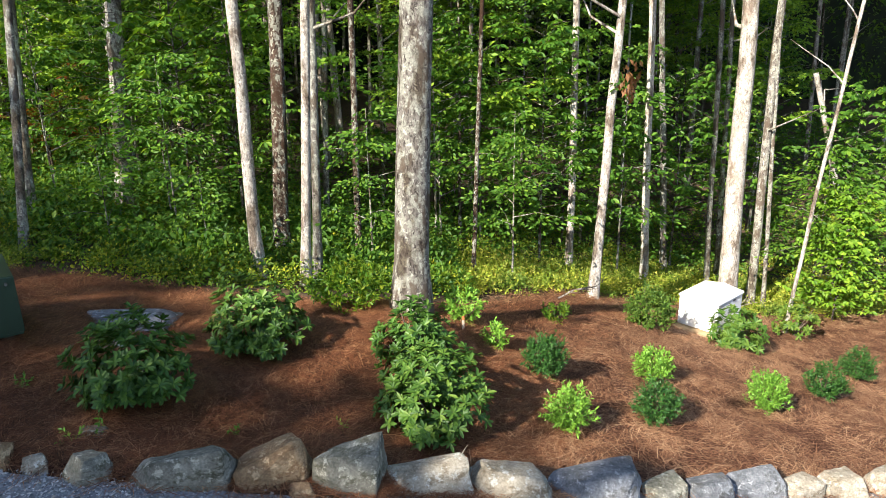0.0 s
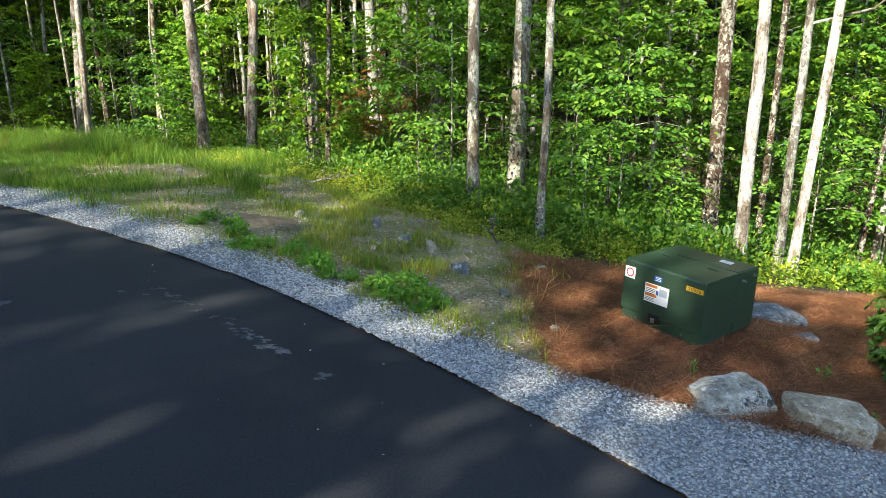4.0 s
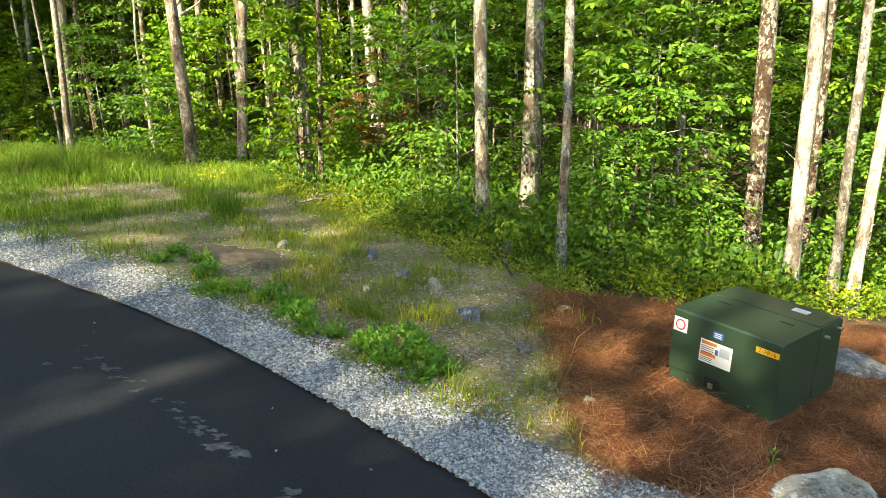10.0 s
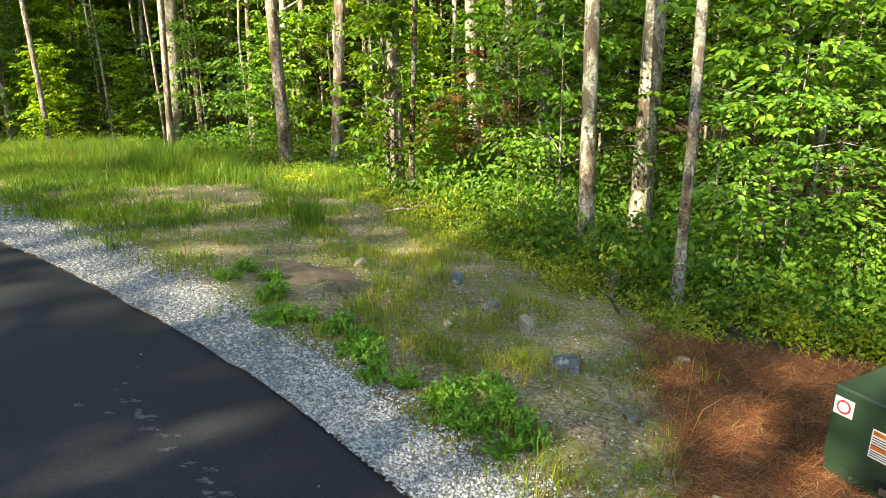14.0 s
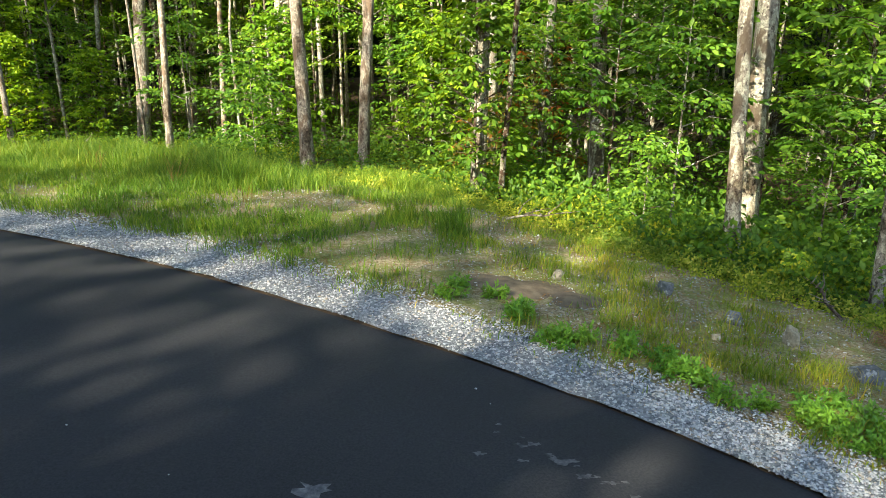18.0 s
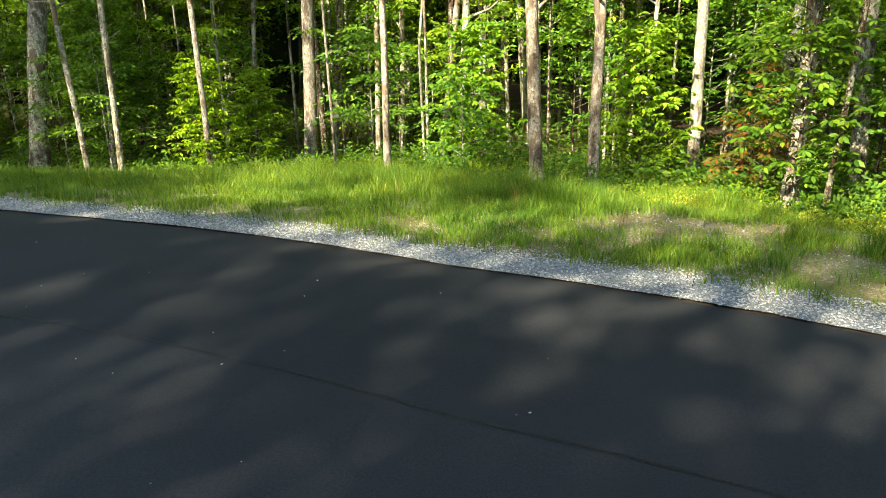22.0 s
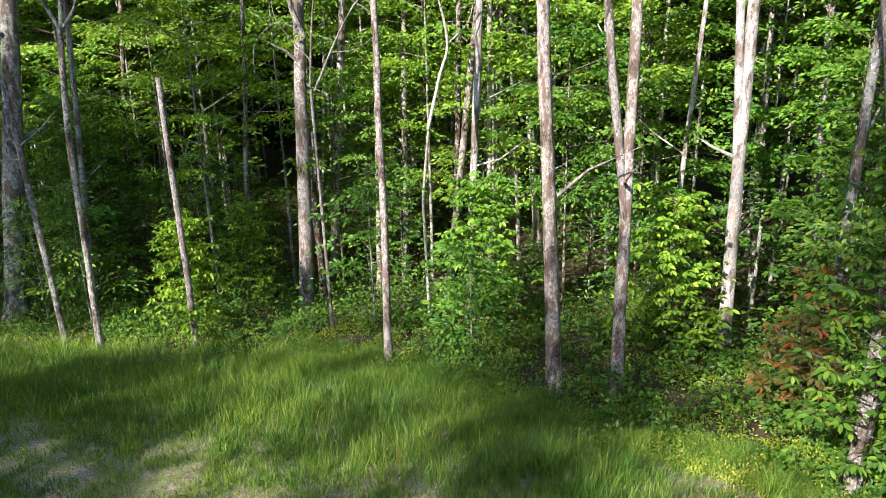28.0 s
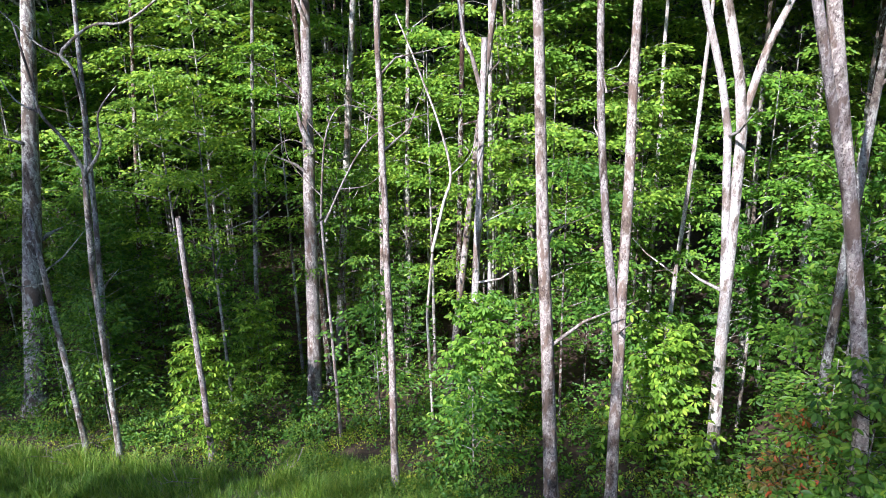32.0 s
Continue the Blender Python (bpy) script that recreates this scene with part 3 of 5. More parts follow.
def tall_tree(kind, x, y, lean, r, height=27.0, crown=True, fork=0.0, base=13.6, lean_y=0.0, limbs=2, label="", bends=None, stems=()):
    """Forest tree: trunk from the ground, a few limbs and a high crown. fork: height at which a second stem leaves."""
    global tree_no
    tree_no += 1
    g = np.random.default_rng(100 + tree_no)
    root = thing("tree", on_ground(x, y), label or TREE_LABEL[kind], "tree", "forest trees")
    k = 22
    zz = np.linspace(-0.4, height, k)
    bend = np.cumsum(g.normal(0, 0.012, (k, 2)) * height / k, 0)
    bend -= np.linspace(0, 1, k)[:, None] * bend[-1]
    path = np.column_stack([zz * lean + bend[:, 0], zz * lean_y + bend[:, 1], zz])
    if bends:
        path[:, 0] = np.interp(zz, [q[0] for q in bends], [q[1] for q in bends])
    rad = r * (1 - 0.028 * np.clip(zz, 0, 24)) * (1 + 0.5 * np.exp(-np.clip(zz, 0, None) / 0.22))
    v, q = tube_arrays(path, rad, 20 if r > 0.15 else 12, 0.05, tree_no)
    part("trunk", np_mesh("trunk", v, [q], True), BARK[kind], root)
    if fork:
        i0 = int(np.searchsorted(zz, fork))
        m = k - i0
        s = np.linspace(0, 1, m)
        p2 = path[i0:].copy()
        p2[:, 0] -= 0.9 * r * 2 * np.minimum(1, s * 3) + s * 0.5
        v, q = tube_arrays(p2, rad[i0:] * 0.72, 12, 0.05, tree_no + 50)
        part("fork_stem", np_mesh("fork_stem", v, [q], True), BARK[kind], root)
    for pts, r0, r1 in stems:
        p2 = spline([(a - x, b - y, c - float(gz(x, y))) for a, b, c in pts], 4 * len(pts))
        v, q = tube_arrays(p2, np.linspace(r0, r1, len(p2)), 8, 0.05, tree_no)
        part("limb", np_mesh("limb", v, [q], True), BARK[kind], root)
    for b in range(limbs):
        h = g.uniform(4.5, min(height, 13))
        a = g.uniform(0, 6.28)
        ln = g.uniform(0.8, 2.2)
        start = np.array([h * lean, h * lean_y, h])
        w = np.array([math.cos(a), math.sin(a), g.uniform(0.3, 1.0)]) * ln
        kink = g.normal(0, 0.12, 3) * ln
        v, q = tube_arrays([start, start + w * 0.4 + kink, start + w * 0.75 + kink * 0.4, start + w], [r * 0.22 + 0.012, r * 0.16 + 0.008, 0.012, 0.004], 6)
        part("limb", np_mesh("limb", v, [q], True), BARK[kind], root)
    if crown:
        low = base + g.uniform(-0.5, 2.0)
        for q, up in enumerate((low, low + 5.5) if x > -10 else (low + 5.0,)):
            ob = part("crown", CANOPY[(tree_no + q) % 3], None, root)
            ob.matrix_basis = pose(up * lean, up * lean_y, up, 0, 0, g.uniform(0, 360)) @ Matrix.Diagonal((*[g.uniform(0.85, 1.15)] * 3, 1))
    return root

tall_tree("g", -0.56, 10.25, 0.033, 0.272, lean_y=0.051)
tall_tree("p", 3.78, 16.95, 0.084, 0.132, lean_y=0.157)
tall_tree("p", 3.52, 19.31, -0.005, 0.107)
tall_tree("b", 0.63, 15.31, 0.026, 0.053, height=11, crown=False)
tall_tree("p", 5.98, 20.00, -0.049, 0.120, fork=6.5)
tall_tree("g", 7.20, 22.00, -0.087, 0.112)
tall_tree("p", 7.99, 18.60, -0.028, 0.263)
tall_tree("g", 8.98, 19.50, -0.018, 0.134)
tall_tree("g", 9.48, 19.50, -0.071, 0.067)
tall_tree("g", 8.28, 21.00, -0.044, 0.090)
tall_tree("g", 9.00, 22.00, -0.048, 0.084)
tall_tree("p", 9.21, 17.50, 0.083, 0.053, height=9, crown=False)
tall_tree("p", -3.49, 12.26, -0.019, 0.116, lean_y=0.028)
tall_tree("b", -3.4, 13.89, 0.025, 0.159, lean_y=0.14)
tall_tree("p", -2.59, 12.07, 0.059, 0.088, lean_y=0.072)
tall_tree("g", -2.48, 12.78, 0.026, 0.085, lean_y=0.092)
tall_tree("b", -1.93, 14.83, 0.01, 0.076, lean_y=0.068)
tall_tree("g", -3.33, 19.00, 0.050, 0.078)
tall_tree("p", 13.71, 22.00, -0.338, 0.096, height=7, crown=False)
tall_tree("g", -7.24, 11.47, 0.026, 0.073, lean_y=0.17)
tall_tree("g", -8.29, 13.55, -0.015, 0.117, lean_y=0.166)
tall_tree("g", -7.25, 15.47, 0.031, 0.193, lean_y=0.14)
tall_tree("g", -9.02, 20.0, -0.023, 0.190, lean_y=0.082)
tall_tree("g", -10.13, 22.00, 0.026, 0.133)
tall_tree("w", -16.41, 22.2, -0.037, 0.179, lean_y=0.082)
tall_tree("w", -15.0, 22.0, 0.048, 0.160, lean_y=0.188, label="tall grey-brown tree with two stems parting above the undergrowth", stems=[([(-14.79, 22.8, 3.6), (-14.9, 23.05, 4.9), (-15.1, 23.4, 6.8), (-15.27, 23.9, 9.6), (-15.3, 24.5, 13.2), (-15.2, 25.3, 17.5)], 0.115, 0.08)])
tall_tree("w", -12.06, 17.2, 0.0, 0.15, fork=7.5, bends=[(0, 0.0), (1.7, 0.04), (4.0, 0.04), (5.5, -0.15), (7.75, -0.6), (9.6, -1.05), (12, -1.6), (19, -2.9)])
tall_tree("b", -11.64, 16.60, 0.043, 0.057)
tall_tree("g", -23.75, 34.00, 0.100, 0.182)
tall_tree("w", -19.09, 30.00, 0.125, 0.138)
tall_tree("w", -23.9, 29.3, 0.028, 0.25, lean_y=0.132, stems=[([(-23.45, 30.2, 7.7), (-23.75, 30.1, 8.6), (-23.85, 30.1, 9.1)], 0.14, 0.02), ([(-23.4, 30.6, 11.7), (-23.7, 30.5, 12.6), (-24.3, 30.4, 13.6)], 0.08, 0.04), ([(-23.6, 30, 8.0), (-24.2, 29.8, 8.2), (-24.9, 29.7, 7.6), (-25.0, 29.7, 6.6)], 0.02, 0.006)])
tall_tree("w", -20.54, 23.14, 0.0, 0.103, lean_y=0.12)
tall_tree("w", -26.21, 25.09, -0.004, 0.098, height=7.6, crown=False, limbs=0, label="dead grey snag with a broken top")
tall_tree("g", -29.2, 25.45, 0.0, 0.1, height=9.1, crown=False, limbs=0, label="branching half-dead tree with pale bare limbs", bends=[(0, 0), (3.3, 0.13), (6.1, 0.2), (9.1, 0.5)],
          stems=[([(-28.72, 25.5, 8.1), (-29.11, 25.5, 8.97), (-29.56, 25.4, 9.72), (-29.6, 25.3, 10.7), (-29.7, 25.2, 12.0)], 0.055, 0.025),
                 ([(-28.72, 25.5, 8.0), (-28.53, 25.6, 9.7), (-28.62, 25.6, 10.78), (-28.85, 25.6, 11.14), (-28.65, 25.6, 11.41), (-27.92, 25.6, 11.88), (-27.12, 25.6, 11.93), (-26.19, 25.5, 12.44), (-25.4, 25.4, 13.2)], 0.055, 0.025),
                 ([(-28.7, 25.5, 8.1), (-28.16, 25.4, 8.77), (-28.01, 25.3, 9.69), (-27.37, 25.2, 10.4)], 0.05, 0.012),
                 ([(-28.16, 25.4, 8.77), (-28.5, 25.3, 9.2), (-28.9, 25.3, 9.5)], 0.025, 0.008),
                 ([(-29.56, 25.4, 9.72), (-30.1, 25.3, 10.1), (-30.4, 25.2, 10.9)], 0.03, 0.01),
                 ([(-28.85, 25.6, 11.14), (-29.4, 25.5, 11.5), (-30.2, 25.4, 12.4)], 0.03, 0.01)])
tall_tree("p", -19.3, 27.0, 0.0, 0.045, height=6.0, crown=False, limbs=0, label="thin crooked bare tree with pale bark", bends=[(0, -0.3), (4, -0.4), (6.0, -0.18)],
          stems=[([(-19.48, 27.0, 5.2), (-19.11, 27.0, 6.68), (-18.88, 27.0, 7.52), (-19.14, 27.0, 8.84), (-19.8, 27.0, 10.73), (-20.3, 27.0, 12.0)], 0.05, 0.02), ([(-18.88, 27, 7.52), (-18.3, 27, 8.1), (-18.1, 27, 8.9)], 0.02, 0.008)])
tall_tree("w", -22.5, 26.2, 0.0, 0.05, height=7.2, crown=False, limbs=0, label="dead shrubby tree with tangled bare twigs", bends=[(0, 0), (7.2, -0.1)],
          stems=[([(-22.61, 26.2, 6.5), (-22.3, 26.0, 8.75), (-21.85, 26.0, 9.65), (-21.24, 25.9, 9.63)], 0.035, 0.008), ([(-22.5, 26.2, 6.4), (-21.14, 26.0, 8.72), (-19.43, 26.0, 9.45)], 0.035, 0.008), ([(-22.3, 26, 8.75), (-22.9, 26, 9.6), (-22.8, 26, 10.4)], 0.018, 0.006), ([(-21.14, 26, 8.72), (-21.0, 26, 9.5), (-20.3, 26, 10.3)], 0.016, 0.005), ([(-20.6, 26, 9.0), (-20.2, 26, 8.7), (-19.7, 26, 8.8)], 0.014, 0.005), ([(-22.0, 26, 7.4), (-21.2, 26, 7.5), (-20.6, 26, 8.0)], 0.016, 0.005), ([(-22.5, 26, 7.2), (-23.3, 26, 8.2), (-23.4, 26, 9.0)], 0.016, 0.005)])
tall_tree("g", -30.55, 26.10, -0.035, 0.095, height=8, crown=False)
tall_tree("g", -34.48, 30.0, 0.091, 0.387, lean_y=0.165)
tall_tree("b", -18.70, 30.50, 0.022, 0.122)
tall_tree("p", -18.35, 27.40, 0.040, 0.131, height=12.3, crown=False, stems=[([(-17.89, 27.4, 9.5), (-18.22, 27.4, 10.82), (-18.45, 27.4, 11.4), (-18.7, 27.4, 13.4)], 0.07, 0.04)])
tall_tree("p", -17.47, 31.00, -0.003, 0.113)
tall_tree("p", -14.99, 37.00, -0.070, 0.173)
tall_tree("p", -11.26, 24.9, -0.05, 0.189, lean_y=0.0, fork=4.0, bends=[(0, 0), (4, -0.1), (9.0, -0.17), (10.6, -0.2), (12.4, -0.65), (15, -1.4), (22, -2.6)], stems=[([(-11.43, 24.9, 9.3), (-11.07, 24.85, 10.92), (-10.62, 24.8, 12.09), (-10.1, 24.7, 13.6), (-9.6, 24.7, 15.5)], 0.11, 0.06)])
tall_tree("p", -4.85, 33.00, -0.042, 0.178)
tall_tree("g", -5.00, 30.00, -0.025, 0.137)
tall_tree("p", -12.34, 27.00, 0.048, 0.084)
tall_tree("p", -11.60, 31.00, -0.007, 0.098)
tall_tree("g", -26.72, 32.00, 0.091, 0.098)
tall_tree("p", -12.73, 33.00, -0.052, 0.112)
tall_tree("g", -16.10, 34.00, -0.045, 0.101)
tall_tree("b", -32.95, 36.00, 0.111, 0.118)
tall_tree("g", -31.11, 29.00, 0.082, 0.109)

# ---- woods behind ----
def wood_edge(x):
    e = spline([(-110, 46)] + VERGE_OUT + [(-3.4, 11.2), (-0.5, 12.5), (2.5, 15.5), (5.5, 17.8), (9, 18.4), (15, 19), (40, 22)], 400)
    return np.interp(x, e[:, 0], e[:, 1])


g = np.random.default_rng(21)
taken = [(o.location.x, o.location.y) for o in scene.objects if o.name.startswith("tree")]
count = 0
while count < 105:
    x, y = g.uniform(-75, 30), g.uniform(20, 62)
    if y < wood_edge(x) + 6 + 3 * g.uniform(0, 1) or any((x - a) ** 2 + (y - b) ** 2 < 2.2 for a, b in taken):
        continue
    taken.append((x, y))
    count += 1
    tall_tree(str(g.choice(["g", "p", "b", "w"], p=[0.45, 0.1, 0.27, 0.18])), x, y, g.normal(0, 0.035), g.uniform(0.05, 0.14), height=24, base=g.uniform(13, 16), lean_y=g.normal(0.06, 0.03), limbs=3)

far = np.random.default_rng(22)
for k in range(46):
    x = -90 + 1.05 * k + far.uniform(-0.5, 0.5)
    tall_tree(str(far.choice(["g", "b", "w"])), x, wood_edge(x) + far.uniform(0.5, 8), far.normal(0, 0.03), far.uniform(0.07, 0.16), height=24, limbs=2)

YOUNG = []
# kinds 1, 5, 6 and 8 take the leaf colour painted as sunlit
for s, (H, h0, sp, br, pd, pp, lf, mt, lab) in enumerate([
    (2.4, 0.3, 1.0, 10, 3, 34, 0.13, LEAF_A, "leafy young maple sapling with bright green leaves"),
    (3.8, 0.35, 1.4, 44, 9, 7, 0.16, LEAF_PAINTED_LIT, "young hickory with drooping hands of green leaflets"),
    (4.6, 1.1, 1.8, 11, 3, 42, 0.14, LEAF_A, "slim understory tree with layered green sprays"),
    (6.0, 1.6, 2.3, 30, 9, 7, 0.17, LEAF_A, "understory maple with flat layered foliage"),
    (7.5, 2.0, 2.2, 44, 11, 7, 0.17, LEAF_B, "leafy understory hickory among the trunks"),
    (9.5, 3.2, 2.9, 14, 4, 62, 0.165, LEAF_PAINTED_LIT, "tall understory maple with layered sprays"),
    (12.0, 5.0, 3.2, 15, 4, 66, 0.17, LEAF_PAINTED_LIT, "tall understory tree with open foliage"),
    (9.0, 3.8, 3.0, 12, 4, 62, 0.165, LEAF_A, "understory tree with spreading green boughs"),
    (13.5, 7.0, 3.6, 14, 5, 64, 0.175, LEAF_PAINTED_LIT, "high understory tree with broad layered boughs"),
    (6.2, 0.7, 1.2, 50, 8, 7, 0.165, LEAF_B, "young hickory with leaves hanging close about its trunk"),
]):
    YOUNG.append(young_tree("understory_tree", 300 + s, H, h0, sp, br, pd, pp, lf, mt, 0.5, 0.008 + 0.004 * H, "gbgb"[s % 4], lab))


# glades between the road and the trunks that stand free of leaves: from, to, half width
GLADES = [((-21.2, 21.5), (-23.8, 29.0), 1.3), ((-13.6, 20.0), (-11.5, 24.6), 1.0), ((-8.6, 11.5), (-7.4, 15.2), 0.7)]


def in_glade(x, y, reach):
    for (ax, ay), (bx, by), w in GLADES:
        f = min(1, max(0, ((x - ax) * (bx - ax) + (y - ay) * (by - ay)) / ((bx - ax) ** 2 + (by - ay) ** 2)))
        if math.hypot(x - ax - f * (bx - ax), y - ay - f * (by - ay)) < w + reach:
            return True
    return False


def plant_young(kind, x, y, size=1.0, turn=None):
    m = pose(*on_ground(x, y), 0, 0, g.uniform(-75, 75) if turn is None else turn)
    if in_glade(x, y, 0.12 * kind):
        return None
    ob = copy_thing(YOUNG[kind], m)
    ob.scale = (size, size, size)
    return ob

# young trees that stand out
for k, x, y, size in ((2, -13.4, 25.6, 1.0), (1, -21.6, 24.6, 1.05), (0, -18.4, 24.2, 1.2), (1, -26.6, 26.0, 1.0), (1, -18.0, 26.5, 1.2),
                      (1, -13.1, 24.5, 1.2), (9, -12.15, 16.85, 1.0), (1, -11.2, 17.7, 0.4), (2, -30.5, 27.6, 1.1), (2, -32.5, 28.6, 1.0), (0, -10.4, 19.4, 0.45), (0, -6.3, 12.6, 0.8), (3, -5.4, 14.6, 0.95),
                      (3, -4.9, 16.5, 1.0), (2, -1.5, 13.6, 0.75), (2, 1.6, 16.0, 0.9), (3, 2.6, 18.6, 1.1), (2, 5.2, 20.2, 1.2), (3, 7.4, 22.0, 1.1), (2, 10.8, 19.4, 1.1), (3, 12.0, 20.4, 1.1), (1, 11.2, 18.8, 1.0),
                      (4, -8.2, 18.6, 0.9), (3, -9.5, 16.8, 0.85), (2, -8.7, 15.3, 0.9), (3, -6.2, 17.4, 1.0), (2, -5.4, 13.6, 0.8), (3, -8.0, 21.0, 1.0), (2, -6.1, 15.1, 0.75), (0, -9.4, 14.6, 0.7), (0, -4.6, 12.9, 0.7), (5, -6.4, 20.6, 0.9), (5, -4.2, 17.8, 0.9), (5, 0.4, 19.0, 1.0), (7, 4.6, 23.0, 1.0),
                      (6, -27.2, 30.2, 0.95), (8, -25.0, 32.5, 0.95), (6, -21.6, 28.8, 0.95), (8, -19.6, 31.5, 0.95), (6, -15.6, 29.2, 0.95), (8, -13.2, 28.6, 0.9), (6, -9.2, 28.0, 1.0), (8, -29.8, 33.5, 0.95), (8, -17.0, 34.5, 1.0), (8, -7.0, 31.5, 1.0), (5, -23.0, 26.8, 0.85)):
    plant_young(k, x, y, size)

count = 0
for k in range(18):
    plant_young(int(g.choice([6, 8])), -44 + 2.6 * k + g.uniform(-1, 1), g.uniform(34, 46), g.uniform(1.15, 1.4))
for k in range(34):
    x = g.uniform(-82, -52)
    plant_young(int(g.choice([3, 4, 5, 7])), x, wood_edge(x) + g.uniform(2, 16), g.uniform(0.9, 1.2))
while count < 165:
    x = g.uniform(-55, 22)
    y = wood_edge(x) + 1.5 + 30 * g.uniform(0, 1) ** 1.15
    near = y - wood_edge(x)
    kinds = [0, 1, 2] if near < 4 else [1, 2, 3, 4] if near < 8 else [3, 4, 5, 6, 7] if near < 15 else [4, 5, 6, 6, 7, 8, 8]
    if math.sin(x * 0.55 + 1.3) + math.sin(y * 0.6 + x * 0.21) < -0.35 or (-15.5 < x < 12 and near < 5.5) or (near < 5 and g.uniform(0, 1) < 0.35):
        continue
    plant_young(int(g.choice(kinds)), x, y, g.uniform(0.8, 1.2))
    count += 1
for k in range(60):
    x = far.uniform(-92, -46)
    plant_young(int(far.choice([3, 4, 4, 7])), x, wood_edge(x) + far.uniform(0.6, 9), far.uniform(0.9, 1.4))
for o in YOUNG:
    for ch in list(o.children_recursive) + [o]:
        bpy.data.objects.remove(ch)


# low undergrowth on the forest floor
def undergrowth(name, P, hgt, leaf, mat, label, g, per=14, width=0.5):
    n = len(P)
    z = gz(P[:, 0], P[:, 1])
    C = np.column_stack([P, z])
    h = hgt * g.uniform(0.5, 1.3, n)
    off = g.normal(0, 1, (n, per, 3)) * np.array([0.2, 0.2, 0.0])
    off[..., 2] = h[:, None] * g.uniform(0.15, 1, (n, per))
    Q = (C[:, None] + off).reshape(-1, 3)
    D = unit(g.normal(0, 1, Q.shape) * np.array([1, 1, 0.4]))
    N = unit(np.array([-0.45, -0.58, 0.8]) + g.normal(0, 0.4, Q.shape))
    L = leaf * g.uniform(0.6, 1.3, len(Q))
    return solid(name, np_mesh(name, *leaf_arrays(Q, D, N, L, L * width)), mat, label, "undergrowth", "stuff")


def low_bushes(name, P, r, leaf, per, mat, label, g):
    """Low mounded bushes grown together."""
    n = len(P)
    out = unit(g.normal(0, 1, (n, per, 3)))
    out[..., 2] = np.abs(out[..., 2])
    size = r * g.uniform(0.4, 1.65, (n, 1, 1))
    C = np.column_stack([P, gz(P[:, 0], P[:, 1])])[:, None]
    Q = (C + out * size * np.array([1.25, 1.25, 1.3]) * g.uniform(0.65, 1.08, (n, per, 1))).reshape(-1, 3)
    o = out.reshape(-1, 3)
    D = unit(o * 0.6 + g.normal(0, 0.6, Q.shape) - np.array([0, 0, 0.15]))
    N = unit(o * 0.35 + np.array([-0.42, -0.55, 0.8]) + g.normal(0, 0.3, Q.shape))
    L = leaf * g.uniform(0.6, 1.3, len(Q))
    return solid(name, np_mesh(name, *leaf_arrays(Q, D, N, L, L * 0.52)), mat, label, "undergrowth", "stuff")


n = 1500
xs = np.concatenate([g.uniform(-45, 20, n), g.uniform(-13, 12, 520)])
ys = wood_edge(xs) + 0.25 + 11 * g.uniform(0, 1, len(xs)) ** 1.5
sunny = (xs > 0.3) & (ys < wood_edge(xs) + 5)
low_bushes("undergrowth", np.column_stack([xs, ys])[~sunny], 0.28, 0.07, 140, LEAF_FLOOR, "low yellow-green huckleberry undergrowth along the wood edge", g)
# undergrowth on the sunny side, in the leaf painted for sunlight
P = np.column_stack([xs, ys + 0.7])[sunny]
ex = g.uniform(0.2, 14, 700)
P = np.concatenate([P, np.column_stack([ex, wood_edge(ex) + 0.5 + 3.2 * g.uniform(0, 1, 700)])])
low_bushes("sunny_undergrowth", P, 0.25, 0.075, 80, LEAF_PAINTED_SUN, "low seedlings behind the bed, painted pale yellow-green for the sun", g)
far = np.random.default_rng(23)
# edge seedlings, their paleness painted in for the sun on them
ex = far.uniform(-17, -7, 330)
low_bushes("edge_undergrowth", np.column_stack([ex, wood_edge(ex) + far.normal(0.15, 0.3, 330)]), 0.15, 0.055, 60, LEAF_PAINTED_SUN, "seedlings along the edge of the verge, painted pale yellow-green for the sun", far)
xs = np.concatenate([g.uniform(-45, 0.5, 250), g.uniform(-12, 0, 170)])
ys = wood_edge(xs) + 0.8 + 9 * g.uniform(0, 1, len(xs)) ** 1.3
low_bushes("leafy_undergrowth", np.column_stack([xs, ys]), 0.45, 0.13, 130, LEAF_B, "dark green broad-leaved undergrowth among the trunks", g)
n = 6500
xs = g.uniform(-60, 25, n)
ys = wood_edge(xs) + 3 + 25 * g.uniform(0, 1, n)
undergrowth("woodland_undergrowth", np.column_stack([xs, ys]), 0.9, 0.16, LEAF_B, "dark green leafy undergrowth deep in the woods", g)

# roof of leaves over the deep woods
n = 52000
P = np.column_stack([g.uniform(-85, 45, n), g.uniform(37, 68, n), g.uniform(17.5, 23, n)])
D = unit(g.normal(0, 1, P.shape))
N = unit(np.array([0, 0, 1.0]) + g.normal(0, 0.4, P.shape))
solid("woodland_canopy", np_mesh("woodland_canopy", *leaf_arrays(P, D, N, 0.55, 0.36)), LEAF_DARK, "high leaf canopy closing over the deep woods", "canopy", "stuff")

# far woods, closed by an added wall painted dark for shade
n = 42000
P = np.column_stack([g.uniform(-95, 60, n), g.uniform(52, 66, n), np.zeros(n)])
clump = np.column_stack([g.uniform(-95, 60, 900), g.uniform(50, 66, 900), g.uniform(-2, 17, 900)])
P = clump[g.integers(0, 900, n)] + g.normal(0, 1, (n, 3)) * np.array([1.3, 1.0, 0.5])
D = unit(g.normal(0, 1, P.shape))
N = unit(np.array([0, -0.3, 1.0]) + g.normal(0, 0.5, P.shape))
L = 0.34 * g.uniform(0.6, 1.3, n)
